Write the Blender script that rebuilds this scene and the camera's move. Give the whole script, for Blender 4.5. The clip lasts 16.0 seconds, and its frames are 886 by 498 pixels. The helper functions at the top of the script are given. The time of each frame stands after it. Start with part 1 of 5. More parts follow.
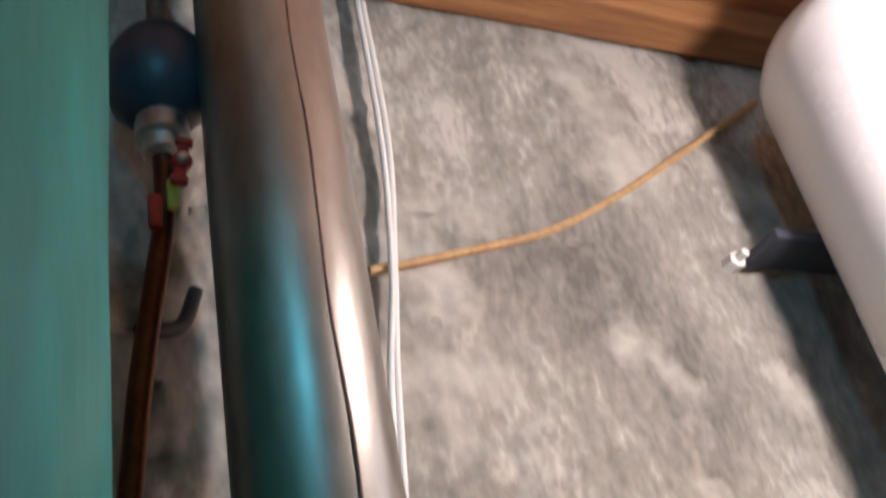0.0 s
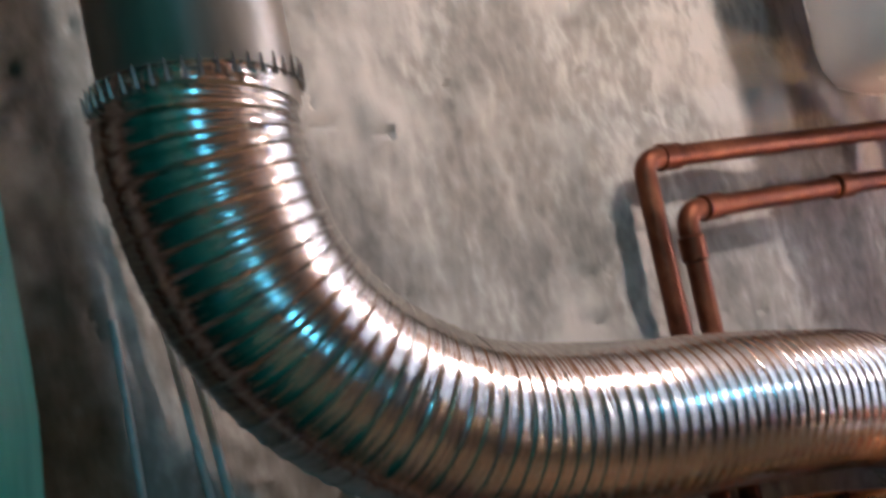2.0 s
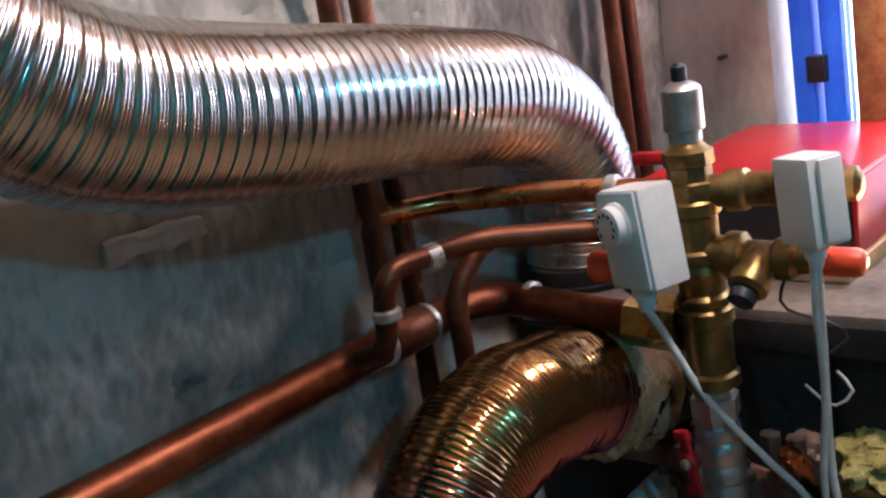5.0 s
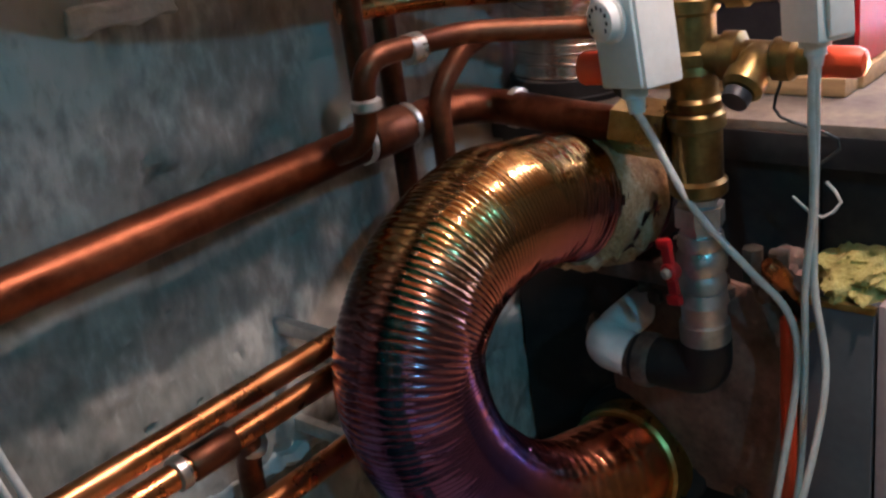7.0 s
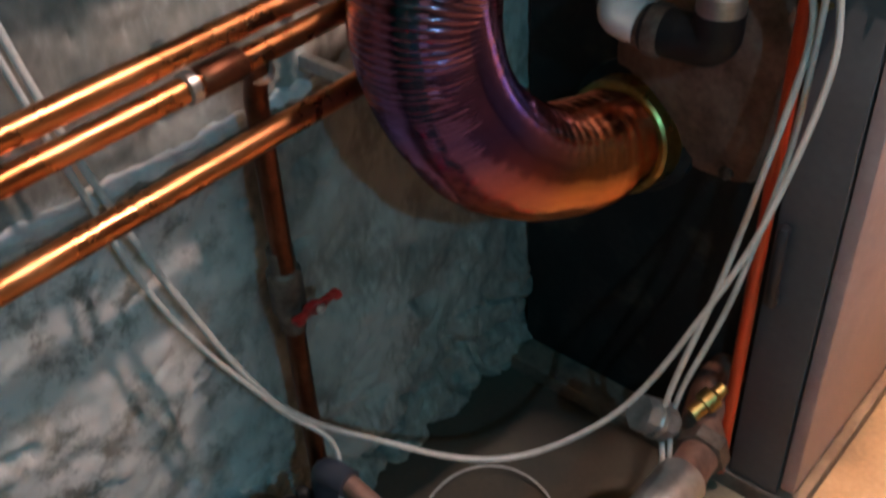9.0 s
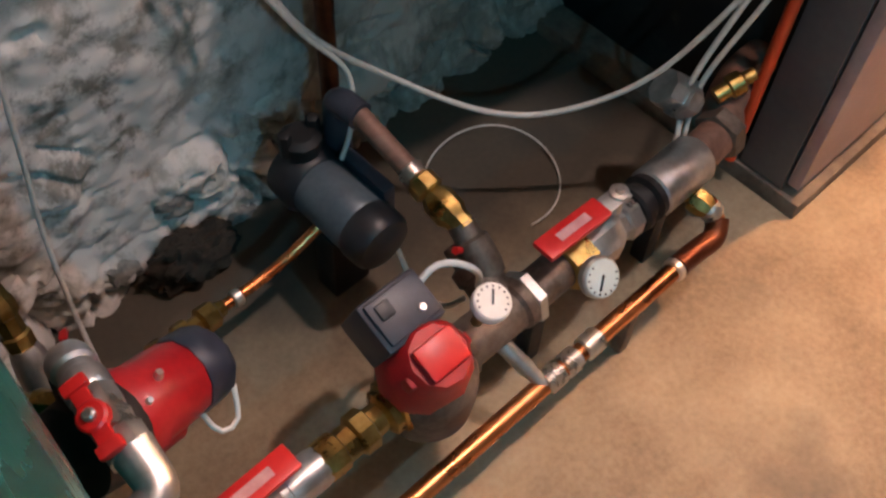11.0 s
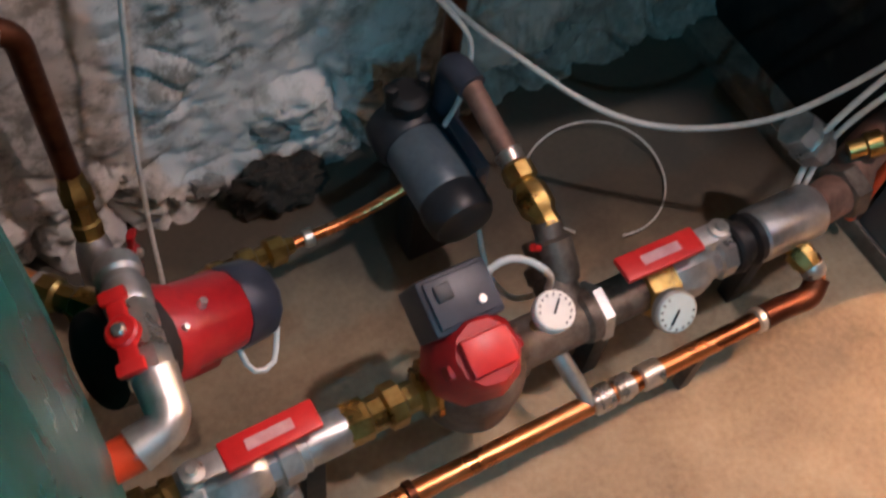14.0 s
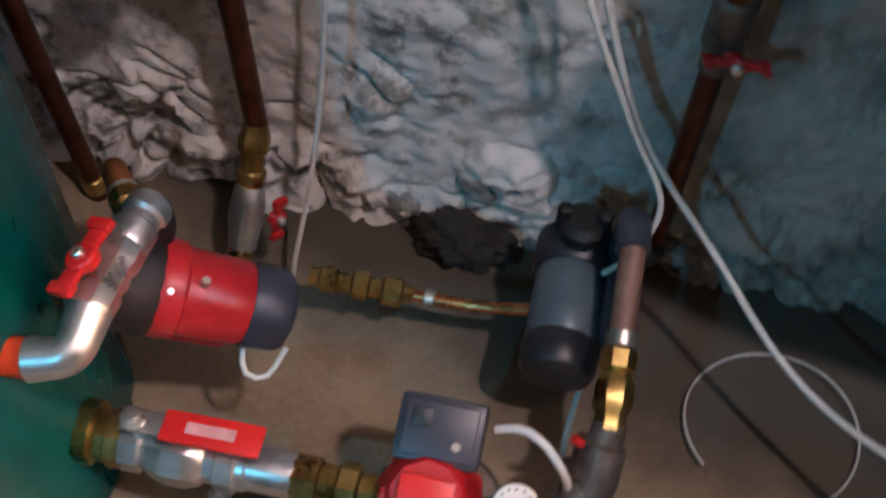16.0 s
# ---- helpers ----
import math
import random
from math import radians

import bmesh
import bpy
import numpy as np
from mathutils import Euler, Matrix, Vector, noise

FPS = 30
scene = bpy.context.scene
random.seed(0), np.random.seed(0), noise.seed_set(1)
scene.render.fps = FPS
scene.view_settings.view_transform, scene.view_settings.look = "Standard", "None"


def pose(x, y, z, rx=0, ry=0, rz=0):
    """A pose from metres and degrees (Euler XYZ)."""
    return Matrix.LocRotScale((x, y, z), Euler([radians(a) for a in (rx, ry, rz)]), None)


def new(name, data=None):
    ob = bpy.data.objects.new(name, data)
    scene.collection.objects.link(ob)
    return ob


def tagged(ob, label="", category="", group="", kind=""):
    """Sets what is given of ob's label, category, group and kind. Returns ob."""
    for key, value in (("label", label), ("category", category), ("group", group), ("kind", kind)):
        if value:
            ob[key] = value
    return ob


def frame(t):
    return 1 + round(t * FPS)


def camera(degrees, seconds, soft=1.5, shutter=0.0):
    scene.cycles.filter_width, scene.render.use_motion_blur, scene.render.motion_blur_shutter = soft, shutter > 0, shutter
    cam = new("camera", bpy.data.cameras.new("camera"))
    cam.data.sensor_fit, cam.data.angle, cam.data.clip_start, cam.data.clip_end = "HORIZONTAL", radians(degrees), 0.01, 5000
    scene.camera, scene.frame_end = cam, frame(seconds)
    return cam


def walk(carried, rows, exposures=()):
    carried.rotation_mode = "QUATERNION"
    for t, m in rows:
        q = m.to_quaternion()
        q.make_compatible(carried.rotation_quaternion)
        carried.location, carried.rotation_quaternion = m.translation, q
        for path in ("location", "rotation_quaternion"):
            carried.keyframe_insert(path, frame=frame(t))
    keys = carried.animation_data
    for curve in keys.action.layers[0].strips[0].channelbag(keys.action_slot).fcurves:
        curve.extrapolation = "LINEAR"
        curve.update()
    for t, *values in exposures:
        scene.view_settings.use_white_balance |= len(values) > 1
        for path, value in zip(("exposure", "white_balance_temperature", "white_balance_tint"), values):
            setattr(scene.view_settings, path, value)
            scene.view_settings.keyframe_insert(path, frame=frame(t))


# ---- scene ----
cam = camera(46.70, 16.0, soft=2.4, shutter=0.5)
# seconds, place, turn
PATH = [
    (0, -0.0022, -0.9394, 1.4853, 123.164, 10.618, -22.707),
    (0.5, 0.0082, -0.9099, 1.4585, 117.165, 10.998, -23.429),
    (1, -0.0069, -0.8685, 1.4495, 107.358, 12.812, -26.485),
    (1.5, -0.0066, -0.8611, 1.4501, 100.203, 13.021, -28.225),
    (2, -0.0034, -0.8579, 1.4475, 93.849, 12.047, -32.237),
    (2.5, 0.0359, -0.8867, 1.4622, 87.524, 12.224, -38.059),
    (3, 0.0219, -0.8505, 1.4535, 83.165, 10.730, -46.475),
    (3.5, 0.0329, -0.8468, 1.4394, 81.592, 10.111, -48.584),
    (4, 0.0417, -0.8420, 1.4335, 78.461, 9.752, -49.302),
    (4.2, 0.0428, -0.8386, 1.4244, 76.792, 9.729, -49.657),
    (6.3, 0.0532, -0.8484, 1.3342, 74.998, 9.467, -49.926),
    (6.5, 0.0488, -0.8444, 1.3227, 73.364, 9.484, -50.600),
    (7, 0.0514, -0.8253, 1.3195, 68.262, 7.610, -50.206),
    (7.5, 0.0590, -0.8338, 1.3174, 67.728, 7.278, -49.665),
    (8, 0.0299, -0.8189, 1.2666, 65.167, 5.979, -50.533),
    (8.5, 0.0291, -0.7807, 1.2657, 57.761, 4.231, -50.855),
    (9, 0.0034, -0.8106, 1.2701, 51.984, 2.462, -49.144),
    (9.5, -0.0121, -0.8020, 1.2242, 47.560, 0.612, -49.606),
    (10, -0.0189, -0.8142, 1.2088, 43.056, 0.232, -46.713),
    (10.2, -0.0211, -0.8104, 1.2107, 40.711, -0.481, -45.693),
    (12.5, 0.0076, -0.8126, 1.1939, 31.102, -1.788, -35.164),
    (13, 0.0240, -0.8052, 1.1901, 29.926, -1.895, -28.884),
    (13.5, 0.0706, -0.7801, 1.1736, 28.908, -2.916, -25.966),
    (14, 0.0401, -0.7918, 1.1911, 31.354, -5.004, -28.625),
    (14.5, 0.0403, -0.7870, 1.2143, 34.131, -5.272, -27.245),
    (15, 0.1896, -0.7766, 1.1846, 33.642, -3.746, -15.617),
    (15.5, 0.3185, -0.7870, 1.1762, 30.007, -1.204, 0.787),
    (16, 0.4264, -0.7534, 1.1707, 32.118, -0.890, 12.302),
]
walk(cam, [(t, pose(*p)) for t, *p in PATH],
     exposures=[(0, 0.1, 6100, 18), (1.5, -0.15, 6100, 18), (2.5, -0.1, 6000, 16), (4, 0.1, 5900, 16), (6.5, 0.5, 6200, 20), (9.0, 0.95, 6900, 26), (12.5, 0.85, 6700, 26), (14.0, 0.85, 6400, 25), (16, 0.95, 5900, 22)])


# ---- light ----
world = bpy.data.worlds.new("world")
scene.world = world
world.use_nodes = True
wn = world.node_tree
wbg = wn.nodes["Background"]
sky = wn.nodes.new("ShaderNodeTexSky")
sky.sky_type = "NISHITA"
sky.sun_disc = False
sky.sun_elevation, sky.sun_rotation = radians(35), radians(100)
wn.links.new(sky.outputs[0], wbg.inputs[0])
wbg.inputs[1].default_value = 0.05


def lamp(name, kind, m, energy, colour, size=0.1, size_y=None):
    data = bpy.data.lights.new(name, kind)
    data.energy, data.color = energy, colour
    if kind == "AREA":
        data.shape, data.size, data.size_y = "RECTANGLE", size, size_y or size
    else:
        data.shadow_soft_size = size
    ob = new(name, data)
    ob.matrix_world = m
    return ob


# a warm bulb before the heater; added unseen fills by the window, before the boiler and deep in the room
WARM_AT, PLASTER_FILL_AT, FLOOR_FILL_AT, COOL_FILL_AT = (0.91, -0.73, 2.06), (1.49, -0.53, 1.42), (1.5, -0.61, 0.93), (-0.45, -2.3, 2.25)
lamp("bulb_light", "POINT", pose(*WARM_AT), 34, (1.0, 0.86, 0.77), 0.04)
# added to brighten the corner plaster, not a known source
lamp("plaster_fill_light", "POINT", pose(*PLASTER_FILL_AT), 6.0, (1.0, 0.78, 0.68), 0.03)
# unseen light added for the orange tone over the front floor
lamp("floor_fill_light", "POINT", pose(*FLOOR_FILL_AT), 24, (1.0, 0.56, 0.25), 0.03)
# added for cyan highlights and cool fill, no such bulb is known
lamp("cool_fill_light", "POINT", pose(*COOL_FILL_AT), 30, (0.12, 0.72, 1.0), 0.03)

# ---- materials ----


def material(name, rough=0.6, metal=0.0):
    m = bpy.data.materials.new(name)
    m.use_nodes = True
    b = m.node_tree.nodes["Principled BSDF"]
    b.inputs["Roughness"].default_value, b.inputs["Metallic"].default_value = rough, metal
    return m, m.node_tree, b


def surface(name, stops, scale=8.0, rough=0.6, metal=0.0, bump=0.15, fine=90.0, rough_var=0.15, detail=6.0, stretch=(1, 1, 1), coat=0.0, bump_dist=0.004, spots=None):
    """Colour ramp over large noise mixed with grain, with gloss variation and fine relief."""
    m, t, b = material(name, rough, metal)
    N, L = t.nodes.new, t.links.new
    co, mp = N("ShaderNodeTexCoord"), N("ShaderNodeMapping")
    mp.inputs["Scale"].default_value = stretch
    L(co.outputs["Object"], mp.inputs[0])
    big, small = N("ShaderNodeTexNoise"), N("ShaderNodeTexNoise")
    big.inputs["Scale"].default_value, big.inputs["Detail"].default_value = scale, detail
    big.inputs["Roughness"].default_value = 0.62
    small.inputs["Scale"].default_value, small.inputs["Detail"].default_value = fine, 3
    L(mp.outputs[0], big.inputs[0]), L(mp.outputs[0], small.inputs[0])
    mix = N("ShaderNodeMath")
    mix.operation = "MULTIPLY_ADD"
    mix.inputs[1].default_value = 0.3
    sub = N("ShaderNodeMath")
    sub.operation = "MULTIPLY_ADD"
    sub.inputs[1].default_value, sub.inputs[2].default_value = 1.0, -0.15
    L(big.outputs[0], sub.inputs[0])
    L(small.outputs[0], mix.inputs[0]), L(sub.outputs[0], mix.inputs[2])
    ramp = N("ShaderNodeValToRGB")
    e = ramp.color_ramp.elements
    while len(e) < len(stops):
        e.new(0.5)
    for el, (p, c) in zip(e, stops):
        el.position, el.color = p, (*c, 1)
    L(mix.outputs[0], ramp.inputs[0])
    colour = ramp.outputs[0]
    if spots:
        sp_scale, lo, hi, sp_col = spots
        sp = N("ShaderNodeTexNoise")
        sp.inputs["Scale"].default_value, sp.inputs["Detail"].default_value = sp_scale, 5
        L(co.outputs["Object"], sp.inputs[0])
        mr = N("ShaderNodeMapRange")
        mr.inputs[1].default_value, mr.inputs[2].default_value = lo, hi
        L(sp.outputs[0], mr.inputs[0])
        mx = N("ShaderNodeMix")
        mx.data_type = "RGBA"
        L(mr.outputs[0], mx.inputs[0]), L(colour, mx.inputs[6])
        mx.inputs[7].default_value = (*sp_col, 1)
        colour = mx.outputs[2]
    L(colour, b.inputs["Base Color"])
    rr = N("ShaderNodeMapRange")
    rr.inputs[1].default_value, rr.inputs[2].default_value = 0.3, 0.7
    rr.inputs[3].default_value, rr.inputs[4].default_value = max(0.03, rough - rough_var), min(1.0, rough + rough_var)
    L(big.outputs[0], rr.inputs[0]), L(rr.outputs[0], b.inputs["Roughness"])
    bp = N("ShaderNodeBump")
    bp.inputs["Strength"].default_value, bp.inputs["Distance"].default_value = bump, bump_dist
    L(mix.outputs[0], bp.inputs["Height"]), L(bp.outputs[0], b.inputs["Normal"])
    b.inputs["Coat Weight"].default_value = coat
    return m


CONCRETE = surface("rough_cement_render", [(0.30, (0.11, 0.10, 0.085)), (0.42, (0.20, 0.185, 0.16)), (0.52, (0.28, 0.26, 0.225)), (0.62, (0.46, 0.43, 0.38))], 3.6, 0.9, 0, 0.3, 70, 0.08, 4, (1.25, 1, 0.6), bump_dist=0.006, spots=(5.2, 0.52, 0.63, (0.43, 0.40, 0.35)))


def lit_lime_coat(m):
    """A pale, ragged-edged flaking coat over the lower render; lamplight at left is painted in with it."""
    t = m.node_tree
    N, L = t.nodes.new, t.links.new
    b = t.nodes["Principled BSDF"]
    base = b.inputs["Base Color"].links[0].from_socket
    co, sep = N("ShaderNodeTexCoord"), N("ShaderNodeSeparateXYZ")
    L(co.outputs["Object"], sep.inputs[0])
    edge, flake = N("ShaderNodeTexNoise"), N("ShaderNodeTexNoise")
    edge.inputs["Scale"].default_value, edge.inputs["Detail"].default_value = 6.0, 6
    flake.inputs["Scale"].default_value, flake.inputs["Detail"].default_value = 17.0, 7
    flake.inputs["Roughness"].default_value = 0.7
    for n in (edge, flake):
        L(co.outputs["Object"], n.inputs[0])

    def side(axis, lo, hi):
        add, mr = N("ShaderNodeMath"), N("ShaderNodeMapRange")
        add.operation = "MULTIPLY_ADD"
        add.inputs[1].default_value = 0.3
        L(edge.outputs[0], add.inputs[0]), L(sep.outputs[axis], add.inputs[2])
        mr.inputs[1].default_value, mr.inputs[2].default_value = lo, hi
        mr.inputs[3].default_value, mr.inputs[4].default_value = 1.0, 0.0
        L(add.outputs[0], mr.inputs[0])
        return mr.outputs[0]

    mul, mul2, fl = N("ShaderNodeMath"), N("ShaderNodeMath"), N("ShaderNodeMapRange")
    mul.operation = mul2.operation = "MULTIPLY"
    fl.inputs[1].default_value, fl.inputs[2].default_value = 0.40, 0.52
    L(flake.outputs[0], fl.inputs[0])
    L(side(2, 0.82, 0.86), mul.inputs[0]), L(side(0, 0.58, 0.74), mul.inputs[1])
    L(mul.outputs[0], mul2.inputs[0]), L(fl.outputs[0], mul2.inputs[1])
    mx = N("ShaderNodeMix")
    mx.data_type = "RGBA"
    L(mul2.outputs[0], mx.inputs[0]), L(base, mx.inputs[6])
    mx.inputs[7].default_value = (0.66, 0.62, 0.58, 1)
    L(mx.outputs[2], b.inputs["Base Color"])


lit_lime_coat(CONCRETE)
PLASTER = surface("old_plaster", [(0.3, (0.36, 0.29, 0.24)), (0.5, (0.5, 0.42, 0.36)), (0.7, (0.6, 0.52, 0.45))], 5, 0.85, 0, 0.35, 70, 0.08, 7, (1, 1, 0.5), spots=(4, 0.62, 0.72, (0.3, 0.22, 0.17)))
# for walls out of view, coloured dark to cut bounced light
DIMWALL = surface("dimmed_plaster", [(0.3, (0.05, 0.045, 0.04)), (0.5, (0.09, 0.08, 0.07)), (0.7, (0.15, 0.135, 0.12))], 4, 0.9, 0, 0.35, 70, 0.06, 7, (1, 1, 0.5))
FLOORING = surface("cement_floor", [(0.25, (0.16, 0.11, 0.065)), (0.45, (0.29, 0.21, 0.13)), (0.6, (0.37, 0.28, 0.18)), (0.8, (0.46, 0.37, 0.25))], 5, 0.75, 0, 0.35, 110, 0.12, 8, spots=(3.2, 0.6, 0.75, (0.12, 0.10, 0.075)))


def wall_foot_shade(m):
    """Shade along the wall and round the boiler's side, painted into the floor with a ragged edge."""
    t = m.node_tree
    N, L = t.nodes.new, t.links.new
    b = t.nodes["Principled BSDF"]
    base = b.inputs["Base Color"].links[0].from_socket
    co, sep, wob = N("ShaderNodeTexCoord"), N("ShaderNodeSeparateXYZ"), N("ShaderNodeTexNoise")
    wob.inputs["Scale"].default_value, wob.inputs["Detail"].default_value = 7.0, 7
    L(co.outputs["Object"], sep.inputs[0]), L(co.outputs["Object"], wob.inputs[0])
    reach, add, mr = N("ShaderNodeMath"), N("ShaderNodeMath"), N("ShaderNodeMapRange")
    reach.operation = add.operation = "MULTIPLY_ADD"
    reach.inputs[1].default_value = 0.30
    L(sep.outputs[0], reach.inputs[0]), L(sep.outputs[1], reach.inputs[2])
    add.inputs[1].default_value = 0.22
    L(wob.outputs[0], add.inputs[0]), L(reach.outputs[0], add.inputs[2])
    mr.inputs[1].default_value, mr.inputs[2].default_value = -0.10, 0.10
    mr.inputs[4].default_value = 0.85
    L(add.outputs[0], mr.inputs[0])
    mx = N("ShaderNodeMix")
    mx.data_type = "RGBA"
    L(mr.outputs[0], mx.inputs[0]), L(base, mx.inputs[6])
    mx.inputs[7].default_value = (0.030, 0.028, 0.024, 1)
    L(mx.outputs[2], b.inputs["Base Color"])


# shade painted into the cement colour
wall_foot_shade(FLOORING)
STONE = surface("rubble_stone", [(0.3, (0.10, 0.095, 0.09)), (0.5, (0.22, 0.21, 0.195)), (0.7, (0.38, 0.36, 0.33))], 18, 0.9, 0, 0.6, 120, 0.08)
DARKLUMP = surface("dark_lump", [(0.3, (0.012, 0.010, 0.008)), (0.7, (0.05, 0.038, 0.028))], 30, 0.95, 0, 0.8, 160, 0.04)
WOOD = surface("stained_pine", [(0.3, (0.16, 0.065, 0.022)), (0.5, (0.27, 0.12, 0.045)), (0.7, (0.36, 0.18, 0.07))], 7, 0.55, 0, 0.3, 60, 0.1, 6, (0.6, 9, 9))
RAWWOOD = surface("raw_plank", [(0.3, (0.30, 0.17, 0.075)), (0.6, (0.45, 0.28, 0.13)), (0.8, (0.55, 0.36, 0.18))], 9, 0.7, 0, 0.3, 80, 0.08, 6, (9, 1, 9))
FLUEMETAL = surface("dull_sheet_steel", [(0.3, (0.24, 0.22, 0.19)), (0.55, (0.36, 0.33, 0.29)), (0.75, (0.46, 0.43, 0.38))], 6, 0.42, 0.9, 0.08, 60, 0.10, 6, (1, 1, 0.35))
STEELFLEX = surface("corrugated_steel", [(0.3, (0.50, 0.475, 0.455)), (0.7, (0.60, 0.575, 0.555))], 9, 0.19, 1.0, 0.01, 160, 0.03)
GALV = surface("galvanised_steel", [(0.3, (0.38, 0.38, 0.37)), (0.55, (0.55, 0.55, 0.54)), (0.75, (0.68, 0.67, 0.65))], 28, 0.38, 0.9, 0.12, 120, 0.12)
IRON = surface("brown_cast_iron", [(0.3, (0.07, 0.05, 0.04)), (0.5, (0.14, 0.11, 0.09)), (0.75, (0.24, 0.2, 0.17))], 30, 0.55, 0.6, 0.3, 130, 0.12)
COPPER = surface("copper", [(0.3, (0.42, 0.13, 0.05)), (0.5, (0.68, 0.26, 0.10)), (0.75, (0.8, 0.36, 0.16))], 14, 0.3, 1.0, 0.06, 80, 0.12)
COPPER_MID = surface("darkened_copper", [(0.3, (0.10, 0.028, 0.013)), (0.5, (0.19, 0.055, 0.025)), (0.75, (0.33, 0.11, 0.05))], 14, 0.44, 0.95, 0.08, 80, 0.12)
COPPER_OLD = surface("tarnished_copper", [(0.3, (0.07, 0.021, 0.011)), (0.5, (0.13, 0.042, 0.021)), (0.75, (0.22, 0.082, 0.04))], 16, 0.44, 0.85, 0.1, 90, 0.12)
BRASS = surface("brass", [(0.3, (0.20, 0.12, 0.035)), (0.5, (0.42, 0.28, 0.09)), (0.75, (0.62, 0.45, 0.17))], 22, 0.32, 1.0, 0.1, 110, 0.12)
BRASS_DULL = surface("dull_brass", [(0.3, (0.13, 0.08, 0.03)), (0.5, (0.25, 0.165, 0.06)), (0.75, (0.42, 0.30, 0.12))], 22, 0.40, 0.95, 0.2, 90, 0.12)
SOLDER = surface("solder", [(0.3, (0.45, 0.42, 0.38)), (0.7, (0.75, 0.72, 0.68))], 30, 0.35, 0.9, 0.1)
BLACKSTEEL = surface("sooty_black_steel", [(0.3, (0.008, 0.008, 0.010)), (0.55, (0.018, 0.017, 0.018)), (0.8, (0.05, 0.042, 0.04))], 9, 0.55, 0.3, 0.25, 70, 0.15, 7, spots=(11, 0.62, 0.75, (0.07, 0.055, 0.045)))
BLACKPLASTIC = surface("black_plastic", [(0.3, (0.010, 0.011, 0.014)), (0.7, (0.024, 0.026, 0.032))], 20, 0.4, 0, 0.05, 150, 0.08)
DARKBOX = surface("dark_blue_grey_plastic", [(0.3, (0.022, 0.026, 0.04)), (0.7, (0.05, 0.055, 0.075))], 14, 0.42, 0, 0.06, 150, 0.1)
GREYLABEL = surface("blue_grey_metal", [(0.3, (0.07, 0.10, 0.125)), (0.7, (0.15, 0.19, 0.22))], 10, 0.4, 0.3, 0.05, 120, 0.1)
RED = surface("red_enamel", [(0.3, (0.32, 0.008, 0.012)), (0.6, (0.5, 0.015, 0.018)), (0.8, (0.58, 0.03, 0.03))], 12, 0.36, 0, 0.05, 140, 0.1, coat=0.2)
REDPLASTIC = surface("red_plastic", [(0.3, (0.55, 0.012, 0.012)), (0.7, (0.72, 0.03, 0.025))], 20, 0.38, 0, 0.04, 120, 0.06)
ORANGERED = surface("orange_red_plastic", [(0.3, (0.62, 0.05, 0.012)), (0.7, (0.78, 0.085, 0.025))], 20, 0.4, 0, 0.04, 120, 0.06)
PALE = surface("pale_print", [(0.3, (0.55, 0.25, 0.25)), (0.7, (0.7, 0.4, 0.4))], 60, 0.5)
WHITE = surface("white_plastic", [(0.3, (0.66, 0.64, 0.6)), (0.7, (0.8, 0.79, 0.76))], 8, 0.4, 0, 0.03, 120, 0.06)
ENAMEL = surface("white_enamel", [(0.3, (0.78, 0.76, 0.76)), (0.7, (0.84, 0.83, 0.83))], 5, 0.25, 0, 0.02, 60, 0.06)
CABLE = surface("grey_white_cable", [(0.3, (0.5, 0.48, 0.44)), (0.7, (0.68, 0.66, 0.62))], 30, 0.45, 0, 0.03, 120, 0.06)
PALECYAN = surface("pale_blue_plastic", [(0.3, (0.5, 0.62, 0.64)), (0.7, (0.62, 0.73, 0.74))], 12, 0.4, 0, 0.03, 120, 0.06)
TEAL = surface("teal_film", [(0.25, (0.0003, 0.03, 0.028)), (0.5, (0.0006, 0.065, 0.06)), (0.75, (0.002, 0.13, 0.115))], 3.5, 0.30, 0, 0.25, 30, 0.12, 7, (1, 1, 0.28), coat=0.0, bump_dist=0.01)
TEAL.node_tree.nodes["Principled BSDF"].inputs["Specular IOR Level"].default_value = 0.14
GREYPAINT = surface("grey_paint", [(0.3, (0.075, 0.078, 0.085)), (0.7, (0.115, 0.118, 0.125))], 6, 0.5, 0.1, 0.06, 90, 0.08, spots=(9, 0.68, 0.75, (0.05, 0.045, 0.04)))
# lamplit tone of the boiler's front face, put into its colour
LITPAINT = surface("lit_grey_paint", [(0.3, (0.33, 0.24, 0.24)), (0.7, (0.45, 0.34, 0.34))], 14, 0.45, 0.1, 0.06, 90, 0.08)
RUST = surface("rusty_plate", [(0.3, (0.11, 0.055, 0.04)), (0.5, (0.25, 0.135, 0.10)), (0.75, (0.38, 0.23, 0.18))], 10, 0.6, 0.35, 0.3, 100, 0.12)
WOOL = surface("mineral_wool", [(0.3, (0.26, 0.20, 0.05)), (0.5, (0.45, 0.37, 0.12)), (0.75, (0.62, 0.54, 0.22))], 30, 0.95, 0, 1.0, 220, 0.04, 8, bump_dist=0.01)
WRAP = surface("scorched_wrap", [(0.3, (0.16, 0.085, 0.04)), (0.5, (0.34, 0.21, 0.10)), (0.7, (0.52, 0.42, 0.29))], 30, 0.8, 0, 0.8, 200, 0.05, 8, bump_dist=0.008)
BLUE = surface("blue_frame_film", [(0.3, (0.02, 0.10, 0.60)), (0.7, (0.04, 0.20, 0.80))], 12, 0.6, 0, 0.08, 90, 0.08)
BLUE.node_tree.nodes["Principled BSDF"].inputs["Transmission Weight"].default_value = 0.35
DUST = surface("dusty_top_plate", [(0.3, (0.07, 0.055, 0.045)), (0.7, (0.24, 0.19, 0.145))], 9, 0.8, 0.1, 0.3, 80, 0.1)
